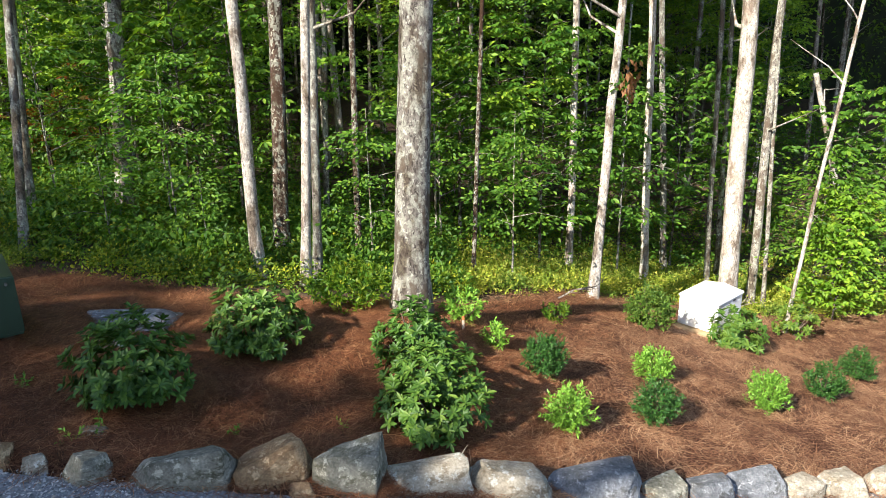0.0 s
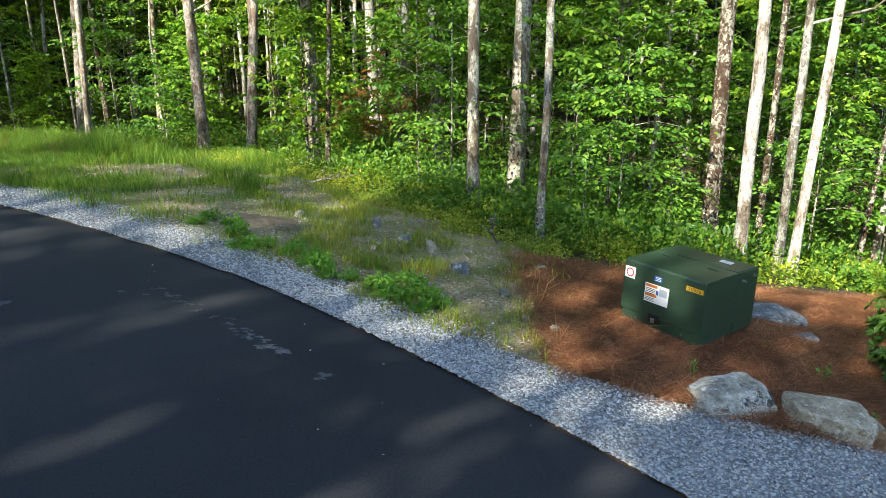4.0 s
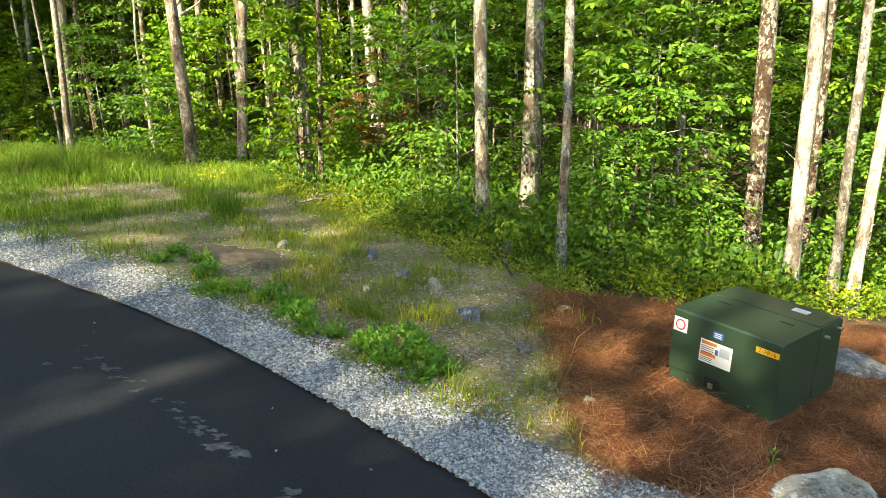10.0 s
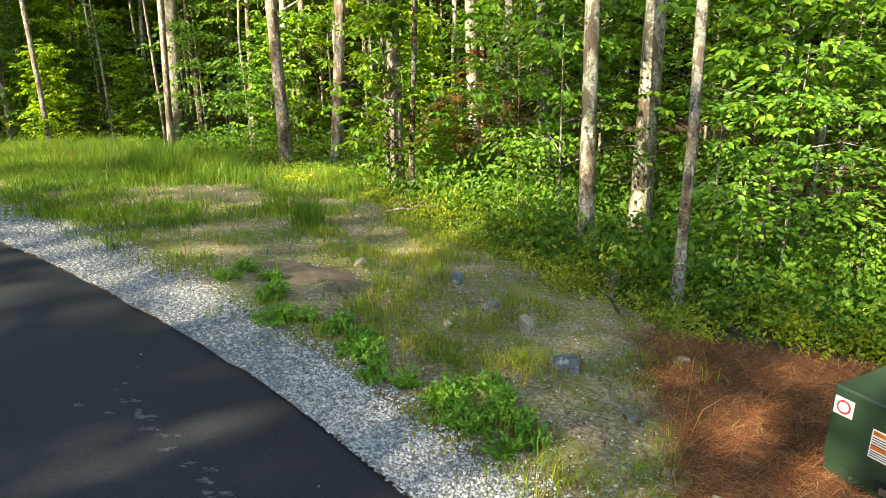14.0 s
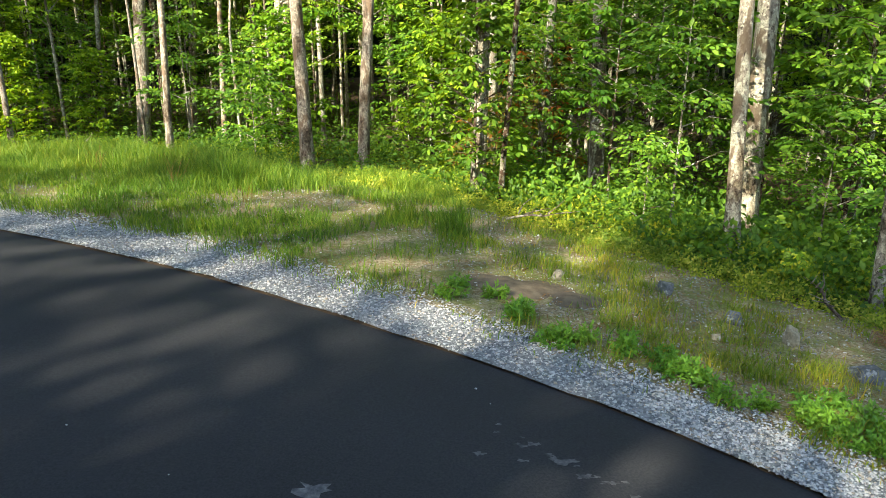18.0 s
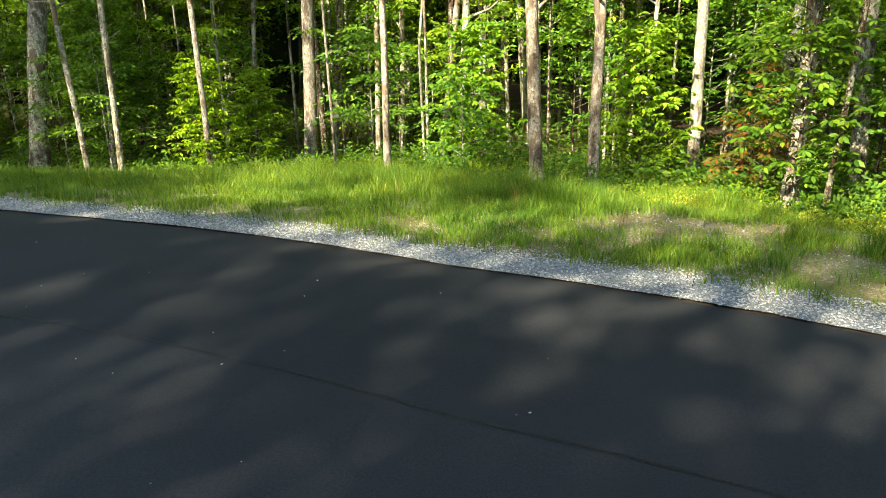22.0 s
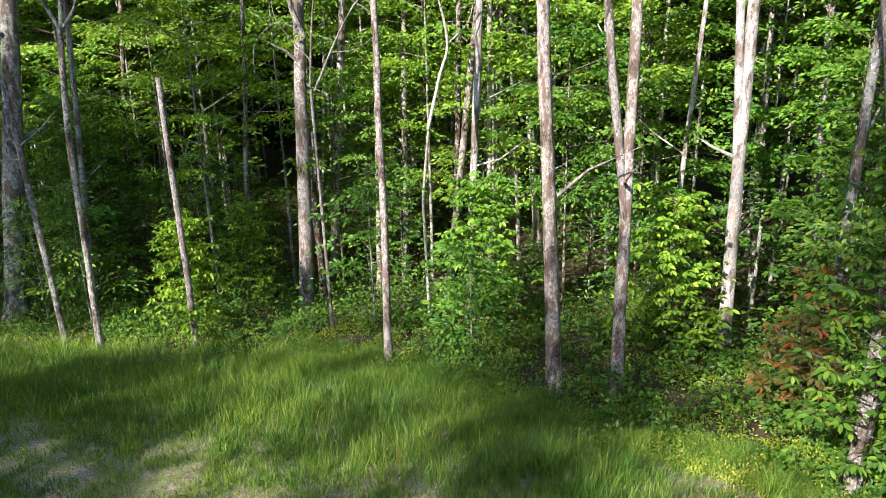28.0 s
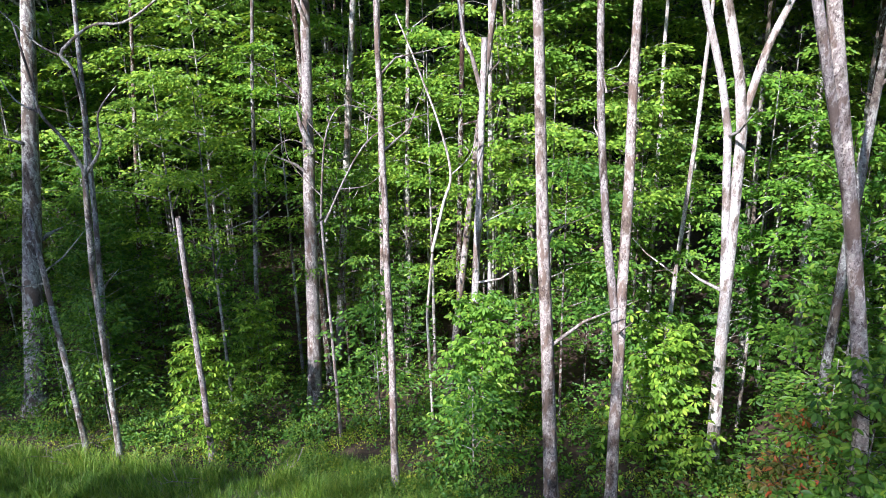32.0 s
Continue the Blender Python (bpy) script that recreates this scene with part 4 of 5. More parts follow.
solid("far_woods", np_mesh("far_woods", *leaf_arrays(P, D, N, L, L * 0.55)), LEAF_DARK, "dense dark green far woodland foliage", "woods", "stuff")
# curved wall added behind the trees, deep shade put into its colour
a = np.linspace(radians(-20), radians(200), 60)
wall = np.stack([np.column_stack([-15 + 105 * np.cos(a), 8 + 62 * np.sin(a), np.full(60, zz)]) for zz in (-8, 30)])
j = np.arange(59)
solid("backdrop", np_mesh("backdrop", wall.reshape(-1, 3), [np.stack([j, j + 1, j + 61, j + 60], -1)]), surface("painted_woods_shade", 1.2, [(0.35, (0.008, 0.012, 0.006)), (0.6, (0.02, 0.035, 0.012)), (0.8, (0.05, 0.08, 0.02))], stretch=(1, 1, 0.3)), "added curved wall, painted dark for the shade deep in the woods", "backdrop", "structure")

# trees across the road, which shade it
g = np.random.default_rng(5)


def shade_tree(x, y, top, crown, layers=3, open_top=False):
    root = tall_tree("g", x, y, 0, 0.25, height=top - 1, crown=False, limbs=0, label="tall leafy tree across the road")
    for q in range(layers):
        ob = part("crown", OPEN_CANOPY[0] if open_top and q == 0 else crown, None, root)
        ob.matrix_basis = pose(0, 0, top - 6.3 - 4.9 * q - float(gz(x, y)), 0, 0, g.uniform(0, 360))


for k in range(-11, 26):
    x = -84 + k * 2.3 + g.uniform(-0.8, 0.8)
    if x < -31.5:
        top = g.uniform(-1, 1) + (34.4 if x < -52.5 else 30.6 if x < -48 else 29.6 if x < -42 else 28.6 if x < -36.5 else 24.3)
        shade_tree(x, -16.5 - 6 * (k % 2) + g.uniform(-1, 1), top, CANOPY[k % 3] if x < -49 else SEMI_CANOPY, 4)
for k in range(-6, 4):
    shade_tree(-79 + k * 4.3, -18.0, g.uniform(49, 53), CANOPY[k % 3], 2)
for k in range(8):
    shade_tree(-132 + k * 4.0, -18.0, 59 - 0.6 * k, CANOPY[k % 3], 5)
for k, (x, top) in enumerate(((-46.5, 36.5), (-34.5, 23.8), (-32.0, 24.0), (-29.8, 27.0), (-27.0, 18.6), (-25.0, 20.2), (-22.2, 21.2), (-19.9, 20.0), (-16.8, 18.0), (-13.6, 17.4), (-9.6, 15.8))):
    shade_tree(x, -16.5, top, SEMI_CANOPY if k in (1, 2) else CANOPY[k % 3], 1 if k == 0 else 4 if k < 4 else 3, k in (1, 2))
# lower trees close to the road's far side
for k in range(17):
    x = -66 + 2.35 * k + g.uniform(-0.4, 0.4)
    if x < -40:
        shade_tree(x, -13.0, g.uniform(-0.5, 0.5) + 20.3, CANOPY[k % 3], 3)
# open high crowns, through which the sun falls in patches
for k, (x, top) in enumerate(((-57.5, 43.0), (-43.0, 41.0), (-37.0, 38.5), (-40.0, 41.0), (-34.0, 37.0))):
    shade_tree(x, -19.5, top, OPEN_CANOPY[k % 2], 1)


# ---- grass ----
def grass(name, P, length, width, mat, label, g):
    n = len(P)
    B = np.column_stack([P, gz(P[:, 0], P[:, 1])])
    a = g.uniform(0, 6.283, n)
    tilt = g.normal(0, 0.24, (n, 2))
    up = unit(np.column_stack([tilt, np.ones(n)]))
    S = np.column_stack([np.cos(a), np.sin(a), np.zeros(n)]) * (width * g.uniform(0.6, 1.3, n))[:, None] * 0.5
    wave = np.array([noise.noise(Vector((x * 1.3, y * 1.3, 9.0))) for x, y in P])
    L = (length * g.uniform(0.5, 1.25, n) * (1 + 0.8 * wave))[:, None]
    lean = np.column_stack([tilt * 1.2, np.zeros(n)]) + g.normal(0, 0.12, (n, 3)) * np.array([1, 1, 0])
    m = B + up * L * 0.55
    t = B + up * L * 0.9 + lean * L * 0.6
    V = np.stack([B - S, B + S, m + S * 0.8, m - S * 0.8, t], 1).reshape(-1, 3)
    i = np.arange(n)[:, None] * 5
    return solid(name, np_mesh(name, V, [i + np.array([0, 1, 2, 3]), i + np.array([3, 2, 4])]), mat, label, "grass", "stuff")


g = np.random.default_rng(11)
def tufts(n, blades, spread, lo=0.0, hi=1.0, a=1, b=None):
    """Clumped plan points on the verge."""
    P, s = scatter(VERGE_IN[a:b], VERGE_OUT[a:b], n, g, lo, hi)
    P = np.repeat(P, blades, 0) + g.normal(0, spread, (len(P) * blades, 2))
    return P, np.repeat(s, blades)


def thin(P, s, dens):
    keep = g.uniform(0, 1, len(P)) < dens
    return P[keep], s[keep]


def patchy(P, scale):
    return np.array([noise.noise(Vector((x * scale, y * scale, 4.0))) for x, y in P])


BARE = ((-11.9, 10.9, 0.8), (-15.4, 14.8, 1.3), (-14.6, 14.4, 0.9), (-13.6, 14.2, 0.8), (-9.4, 11.0, 1.2), (-15.2, 14.9, 0.8))
P, s = tufts(36000, 15, 0.08)
left = np.clip((-13.3 - P[:, 0]) / 4.0, 0, 1)
dens = np.clip(left * np.clip((s - 0.1) * 3.2, 0, 1) + 0.25 * patchy(P, 0.6), 0, 1)
for bx, by, br in BARE:
    dens *= np.clip(((P[:, 0] - bx) ** 2 + (P[:, 1] - by) ** 2) / br**2 - 0.3, 0.05, 1)
P, s = thin(P, s, dens)
tall_part = np.clip((-13 - P[:, 0]) / 4, 0.25, 1)
grass("grass", P, 0.1 + 0.42 * tall_part * np.clip((s - 0.18) * 1.9, 0, 1), 0.0105 + 0.008 * np.clip((-22 - P[:, 0]) / 10, 0, 1), GRASS, "long yellow-green grass growing on the road bank", g)
P, s = tufts(24000, 13, 0.07, -0.03, 1.0, 3)
dens = np.clip(0.36 + 2.4 * patchy(P, 0.9) + 0.5 * (P[:, 0] < -14.5), 0.05, 1) * np.clip(0.3 + 8 * s, 0, 1)
for bx, by, br in BARE[:2]:
    dens *= np.clip(((P[:, 0] - bx) ** 2 + (P[:, 1] - by) ** 2) / br**2 - 0.3, 0.05, 1)
P, s = thin(P, s, dens)
stony = P[:, 0] > -12.5 + g.normal(0, 1.2, len(P))
P, stony = P[P[:, 0] < -7.8], stony[P[:, 0] < -7.8]
grass("short_grass", P[stony], 0.13, 0.0095, GRASS_DRY, "short tufts of yellowing grass on the stony verge", g)
grass("short_grass", P[~stony], 0.18, 0.011, GRASS, "short green grass along the gravel", g)
n = 2600
xs = g.uniform(-24, -12.6, n)
ys = np.interp(xs, [p[0] for p in VERGE_OUT], [p[1] for p in VERGE_OUT]) - 0.3 + 2.1 * g.uniform(0, 1, n)
P = np.repeat(np.column_stack([xs, ys]), 16, 0) + g.normal(0, 0.08, (n * 16, 2))
grass("edge_grass", P, 0.34, 0.01, GRASS, "long grass running in among the first trunks", g)
# fountain-like tufts of long grass and single stalks
for x, y, hh in ((-12.6, 13.2, 0.75), (-13.4, 13.9, 0.6), (-16.8, 16.2, 0.7), (-17.3, 17.4, 0.7), (-15.9, 17.2, 0.6)):
    P = np.array([x, y]) + g.normal(0, 0.14, (300, 2))
    tagged(grass("grass_tuft", P, hh, 0.009, GRASS, "tall arching tuft of grass", g), kind="stuff")
P = np.concatenate([np.array([x, y]) + g.normal(0, 0.05, (8, 2)) for x, y in ((-19.96, 17.6), (-17.68, 15.8), (-16.0, 14.6), (-7.9, 7.6), (-7.7, 8.2), (-8.0, 9.1), (-7.6, 7.1))])
grass("dry_stalks", P, 0.75, 0.008, LEAF_DEAD, "thin dry grass stalks standing on the verge", g)

# ---- stone shoulder and pine straw ----
def pebbles(name, P, size, label, g):
    n = len(P)
    base = np.array([[1, 0, 0], [-1, 0, 0], [0, 1, 0], [0, -1, 0], [0, 0, 1], [0, 0, -1]], float)
    r = size * (0.55 + 1.15 * g.uniform(0, 1, (n, 1, 1)) ** 1.7) * g.uniform(0.6, 1.2, (n, 1, 3))
    v = base[None] * r + g.normal(0, 0.25, (n, 6, 3)) * r
    a = g.uniform(0, 6.283, n)
    ca, sa = np.cos(a)[:, None], np.sin(a)[:, None]
    v = np.stack([v[..., 0] * ca - v[..., 1] * sa, v[..., 0] * sa + v[..., 1] * ca, v[..., 2] * 0.6], -1)
    v += np.column_stack([P, gz(P[:, 0], P[:, 1]) + 0.018])[:, None]
    f = np.array([[0, 2, 4], [2, 1, 4], [1, 3, 4], [3, 0, 4], [2, 0, 5], [1, 2, 5], [3, 1, 5], [0, 3, 5]])
    return solid(name, np_mesh(name, v.reshape(-1, 3), [(np.arange(n)[:, None, None] * 6 + f[None]).reshape(-1, 3)]), PEBBLE, label, "gravel", "stuff")


P, s = scatter(ROAD_EDGE[3:12], GRAVEL_OUT[3:12], 100000, g, 0.0, 1.35)
keep = g.uniform(0, 1, len(P)) < np.clip(1.25 - 1.6 * np.clip(s - 0.85, 0, 1), 0.04, 1) * np.where((P[:, 0] > -8.3) & (s > 1.0), 0.03, 1)
P = P[keep]
P2, s2 = scatter(ROAD_EDGE[10:], GRAVEL_OUT[10:], 60000, g, 0.3, 1.02)
P3, s3 = scatter(ROAD_EDGE[8:13], GRAVEL_OUT[8:13], 55000, g, 0.0, 1.0)
pebbles("gravel", np.concatenate([P, P2, P3]), 0.0132, "loose blue-grey and white crushed stones", g)
P, s = scatter(VERGE_IN[5:], VERGE_OUT[5:], 30000, g)
P = P[(patchy(P, 0.8) > -0.15) | (g.uniform(0, 1, len(P)) < 0.3)]
pebbles("verge_stones", P, 0.011, "scattered small stones on the verge", g)

P, s = scatter(BED_IN, BED_OUT, 15500, g, -0.01, 1.03)
def litter(name, P, lo, hi, width, mat, label, g):
    """Dry bits lying on the ground."""
    n = len(P)
    a = g.uniform(0, 6.283, n)
    d = np.column_stack([np.cos(a), np.sin(a), g.normal(0, 0.12, n)]) * g.uniform(lo, hi, n)[:, None]
    side = np.column_stack([-np.sin(a), np.cos(a), np.zeros(n)])
    B = np.column_stack([P, gz(P[:, 0], P[:, 1]) + 0.012 + 0.02 * g.uniform(0, 1, n) ** 2])
    V = np.stack([B - side * width, B + side * width, B + d * 0.5 + side * (width + g.normal(0, 0.006, (n, 1))), B + d], 1).reshape(-1, 3)
    i = np.arange(n)[:, None] * 4
    return solid(name, np_mesh(name, V, [i + np.array([0, 1, 2]), i + np.array([0, 2, 3])]), mat, label, "litter", "stuff")


Q, s = scatter(VERGE_IN[5:], VERGE_OUT[5:], 46000, g)
litter("dry_litter", Q[patchy(Q, 0.6) > -0.2], 0.04, 0.15, 0.003, LEAF_DEAD, "dry grass stems and twig bits lying on the verge", g)
xs = g.uniform(0.2, 15, 16000)
litter("dry_straw", np.column_stack([xs, wood_edge(xs) - 0.5 + 3.6 * g.uniform(0, 1, 16000) ** 1.3]), 0.06, 0.22, 0.006, NEEDLE_PALE, "pale dry straw and twigs on the sunny ground behind the bed", g)
near_bed = np.column_stack([g.uniform(-7.6, 1.5, 7600), g.uniform(5.7, 10.6, 7600)])
near_bed = near_bed[near_bed[:, 1] > np.interp(near_bed[:, 0], [q[0] for q in BED_IN], [q[1] for q in BED_IN]) - 0.06]
P = np.concatenate([P, near_bed, np.column_stack([-7.45 + g.normal(0, 0.16, 300), g.uniform(6.5, 10.4, 300)])])
k = 21
a = (g.uniform(0, 6.283, len(P))[:, None] + g.normal(0, 0.42, (len(P), k))).reshape(-1)
lift = np.repeat(0.045 * g.uniform(0, 1, len(P)) ** 2, k)
P = np.repeat(P, k, 0) + g.normal(0, 0.12, (len(P) * k, 2))
n = len(P)
z = gz(P[:, 0], P[:, 1]) + 0.02 + lift + 0.03 * g.uniform(0, 1, n) ** 2
d = np.column_stack([np.cos(a), np.sin(a), g.normal(0, 0.13, n)])
L = g.uniform(0.13, 0.28, n)[:, None]
S = np.column_stack([-np.sin(a), np.cos(a), np.zeros(n)]) * 0.0024
B = np.column_stack([P, z])
M = B + d * L * 0.5 + np.column_stack([-np.sin(a), np.cos(a), np.zeros(n)]) * g.normal(0, 0.015, (n, 1))
V = np.stack([B - S, B + S, M + S, M - S, B + d * L], 1)
# needles turn paler tan past an uneven line across the bed
paler = P[:, 0] - 0.35 * (P[:, 1] - 8) + g.normal(0, 0.8, n) > 1.4
for keep, mat, label in ((~paler, NEEDLE, "loose rust-brown pine needles strewn over the bed"), (paler, NEEDLE_PALE, "paler tan pine needles strewn over the bed")):
    i = np.arange(keep.sum())[:, None] * 5
    solid("pine_straw", np_mesh("pine_straw", V[keep].reshape(-1, 3), [i + np.array([0, 1, 2, 3]), i + np.array([3, 2, 4])]), mat, label, "mulch", "stuff")


# ---- boulders ----
def boulder(kind, x, y, w, d, h, turn, seed, sink=0.3, label="", name="boulder", category="rock", peak=0.0):
    """Angular field stone: a hull of chance points with worn edges."""
    g = np.random.default_rng(seed)
    bm = bmesh.new()
    corners = [(a, b, c) for a in (-1, 1) for b in (-1, 1) for c in (-1, 1)]
    P = np.array(corners) * g.uniform(0.45, 1.0, (8, 3)) * np.where(np.array(corners)[:, 2:] > 0, (0.78, 0.72, 1), (1, 1, 1))
    P = np.concatenate([P, unit(g.normal(0, 1, (6, 3))) * np.array([1.0, 0.95, 0.92])])
    P[:, 2] -= abs(peak) * np.clip(0.6 - np.sign(peak) * P[:, 0], 0, 2) * (P[:, 2] > 0)
    for p in P:
        bm.verts.new((float(p[0]), float(p[1]), float(p[2])))
    bmesh.ops.convex_hull(bm, input=bm.verts[:])
    bmesh.ops.delete(bm, geom=[v for v in bm.verts if not v.link_faces], context="VERTS")
    bmesh.ops.bevel(bm, geom=bm.edges[:], offset=0.04, segments=1, affect="EDGES", profile=0.5)
    bmesh.ops.triangulate(bm, faces=bm.faces[:])
    bmesh.ops.subdivide_edges(bm, edges=bm.edges[:], cuts=3, use_grid_fill=True)
    lo, hi = [min(v.co[q] for v in bm.verts) for q in range(3)], [max(v.co[q] for v in bm.verts) for q in range(3)]
    for v in bm.verts:
        q = v.co.copy()
        q += q.normalized() * (0.07 * noise.noise(q * 1.5 + Vector((seed, 0, 0))) + 0.05 * noise.noise(q * 4.5 + Vector((seed, 3, 0))) + 0.022 * noise.noise(q * 13))
        v.co = Vector([(q[k] - (lo[k] + hi[k]) / 2) / (hi[k] - lo[k]) * (w, d, h * 1.25)[k] for k in range(3)])
    for f in bm.faces:
        f.smooth = False
    me = bpy.data.meshes.new(name)
    bm.to_mesh(me)
    bm.free()
    me.materials.append(ROCK[kind])
    ob = new(name, me)
    ob.matrix_basis = pose(*on_ground(x, y, h * (0.55 - sink)), *((g.uniform(-8, 8), g.uniform(-8, 8)) if name != "stone_slab" else (0, 3)), turn)
    return tagged(ob, label or {"mottled": "white and dark grey mottled boulder edging the bed", "tan": "tan sandstone boulder edging the planting bed", "grey": "mottled grey boulder edging the planting bed", "pale": "pale weathered boulder edging the bed", "blue": "blue-grey boulder edging the planting bed"}[kind], category, "boulders along the bed" if name == "boulder" else "")


boulder("mottled", -6.08, 6.1, 0.88, 0.55, 0.31, 6, 1, peak=0.2)
boulder("pale", -5.22, 5.86, 0.88, 0.5, 0.3, -22, 2, peak=-0.3)
boulder("tan", -4.83, 5.6, 0.26, 0.22, 0.19, 15, 3)
boulder("tan", -4.3, 5.7, 0.4, 0.3, 0.19, 5, 4)
boulder("pale", -3.88, 5.63, 0.22, 0.2, 0.14, 30, 5)
boulder("grey", -3.38, 5.63, 0.42, 0.36, 0.28, 60, 6)
boulder("grey", -2.57, 5.73, 1.1, 0.5, 0.5, 8, 7, peak=0.45)
boulder("tan", -1.72, 5.93, 0.74, 0.5, 0.53, 10, 8, peak=0.3)
boulder("tan", -1.42, 5.73, 0.26, 0.2, 0.14, 10, 28)
boulder("grey", -1.02, 6.06, 0.75, 0.55, 0.5, -5, 9)
boulder("pale", -0.27, 6.18, 1.0, 0.5, 0.39, 12, 10)
boulder("pale", 0.64, 6.3, 0.95, 0.5, 0.37, -8, 11)
boulder("blue", 1.6, 6.48, 1.2, 0.55, 0.36, 10, 12)
boulder("grey", 2.45, 6.68, 0.6, 0.4, 0.22, 20, 13)
boulder("blue", 3.0, 6.86, 0.66, 0.4, 0.28, 15, 14)
boulder("blue", 3.64, 7.08, 0.66, 0.45, 0.33, 15, 15)
boulder("pale", 4.28, 7.28, 0.58, 0.4, 0.28, 25, 16)
boulder("pale", 4.98, 7.53, 0.78, 0.5, 0.31, 20, 17)
boulder("pale", 5.8, 7.88, 0.8, 0.5, 0.31, 30, 18)
boulder("blue", -4.5, 9.05, 1.4, 0.8, 0.17, 10, 19, 0.34, "low blue-grey boulder half buried in pine straw", "stone_slab")
boulder("blue", -4.3, 8.25, 0.34, 0.25, 0.1, 0, 20, 0.3, "small dark stone half buried in pine straw", "stone")
boulder("grey", -3.65, 6.3, 0.3, 0.24, 0.14, 0, 27, 0.3, "small dark stone half buried in pine straw", "stone")
for kind, x, y, w, h, sd in (("pale", -9.07, 10.0, 0.2, 0.24, 31), ("blue", -10.0, 11.35, 0.24, 0.18, 32), ("blue", -9.48, 10.5, 0.22, 0.14, 33), ("blue", -8.66, 9.3, 0.3, 0.14, 34), ("pale", -7.45, 9.85, 0.2, 0.1, 35), ("pale", -11.31, 11.5, 0.22, 0.12, 36), ("grey", -8.1, 8.5, 0.16, 0.1, 37), ("pale", -7.6, 7.4, 0.12, 0.1, 38), ("pale", -9.9, 9.9, 0.1, 0.08, 39), ("pale", -14.6, 15.0, 0.14, 0.1, 40), ("pale", -18.2, 16.9, 0.16, 0.12, 41), ("pale", -7.9, 7.7, 0.1, 0.08, 42)):
    boulder(kind, x, y, w, w * 0.8, h, sd * 37 % 180, sd, 0.25, {"pale": "pale stone lying on the verge", "blue": "blue-grey stone lying on the verge", "grey": "grey stone lying on the verge"}[kind], "stone")


# ---- shrubs ----
def rhododendron(x, y, w, h, seed, mat=None, leaf=0.112, rosettes=300, label="broad rhododendron with glossy dark green leaf rosettes"):
    g = np.random.default_rng(seed)
    root = thing("rhododendron", on_ground(x, y), label, "shrub", "rhododendrons")
    out = unit(g.normal(0, 1, (rosettes, 3)) + np.array([0, 0, 0.25]))
    lump = np.array([0.85 + 0.35 * noise.noise(Vector(o) * 1.8 + Vector((seed, 0, 0))) for o in out])
    depth = np.where(g.uniform(0, 1, rosettes) < 0.7, g.uniform(0.85, 1.05, rosettes), g.uniform(0.45, 0.8, rosettes))
    C = out * (lump * depth)[:, None] * np.column_stack([np.full(rosettes, w * 0.54), np.full(rosettes, w * 0.54), np.where(out[:, 2] > 0, h * 0.62, h * 0.3)]) + np.array([0, 0, h * 0.36])
    C[:, 2] = np.maximum(C[:, 2], 0.1)
    k = 10
    axis = unit(out * 0.8 + np.array([-0.1, -0.15, 0.75]) + g.normal(0, 0.2, out.shape))
    a1 = unit(np.cross(axis, np.array([0.3, 0.2, 1.0])))
    a2 = np.cross(axis, a1)
    ang = np.arange(k) * 2.4 + g.uniform(0, 6, (rosettes, 1)) + g.normal(0, 0.15, (rosettes, k))
    rise = g.uniform(0.0, 0.95, (rosettes, k, 1))
    D = np.cos(ang)[..., None] * a1[:, None] + np.sin(ang)[..., None] * a2[:, None] + rise * axis[:, None]
    N = axis[:, None] - 0.4 * D + 0 * D
    P = np.repeat(C[:, None], k, 1)
    L = leaf * g.uniform(0.65, 1.15, rosettes * k)
    part("foliage", np_mesh("foliage", *long_leaf_arrays(P.reshape(-1, 3), D.reshape(-1, 3), N.reshape(-1, 3), L, L * 0.33)), mat or LEAF_RHODO, root)
    for q in range(7):
        e = C[q * 5]
        v, f = tube_arrays([[0, 0, -0.05], e * np.array([0.35, 0.35, 0.45]), e], [0.02, 0.014, 0.006], 6)
        part("stem", np_mesh("stem", v, [f], True), TWIG, root)
    return root


def clipped_shrub(name, x, y, w, h, seed, mat, leaf=0.05, count=2600, label=""):
    """Small rounded shrub of upright leafy sprigs."""
    g = np.random.default_rng(seed)
    root = thing(name, on_ground(x, y), label, "shrub", "small shrubs in the bed")
    sprigs = count // 12
    out = unit(g.normal(0, 1, (sprigs, 3)))
    lump = np.array([0.9 + 0.3 * noise.noise(Vector(o) * 2.2 + Vector((seed, 1, 0))) for o in out])
    C = out * (lump * g.uniform(0.55, 1.0, sprigs))[:, None] * np.array([w * 0.5, w * 0.5, h * 0.5]) + np.array([0, 0, h * 0.52])
    way = unit(out + np.array([0, 0, 0.9]) + g.normal(0, 0.2, out.shape))
    t = np.linspace(-0.06, 0.07, 12)[None, :, None] * (leaf / 0.05) ** 0.5
    P = (C[:, None] + way[:, None] * t + g.normal(0, 0.006, (sprigs, 12, 3))).reshape(-1, 3)
    P[:, 2] = np.maximum(P[:, 2], 0.03)
    D = (way[:, None] * 0.8 + unit(g.normal(0, 1, (sprigs, 12, 3)))).reshape(-1, 3)
    N = unit(g.normal(0, 0.5, P.shape) + np.array([0, 0, 1.0]))
    L = leaf * g.uniform(0.7, 1.2, len(P))
    part("foliage", np_mesh("foliage", *leaf_arrays(P, D, N, L, L * 0.42)), mat, root)
    for q in range(min(4, sprigs)):
        e = C[q]
        v, f = tube_arrays([[0, 0, -0.05], e * np.array([0.4, 0.4, 0.5]), e], [0.012, 0.009, 0.004], 5)
        part("stem", np_mesh("stem", v, [f], True), TWIG, root)
    return root


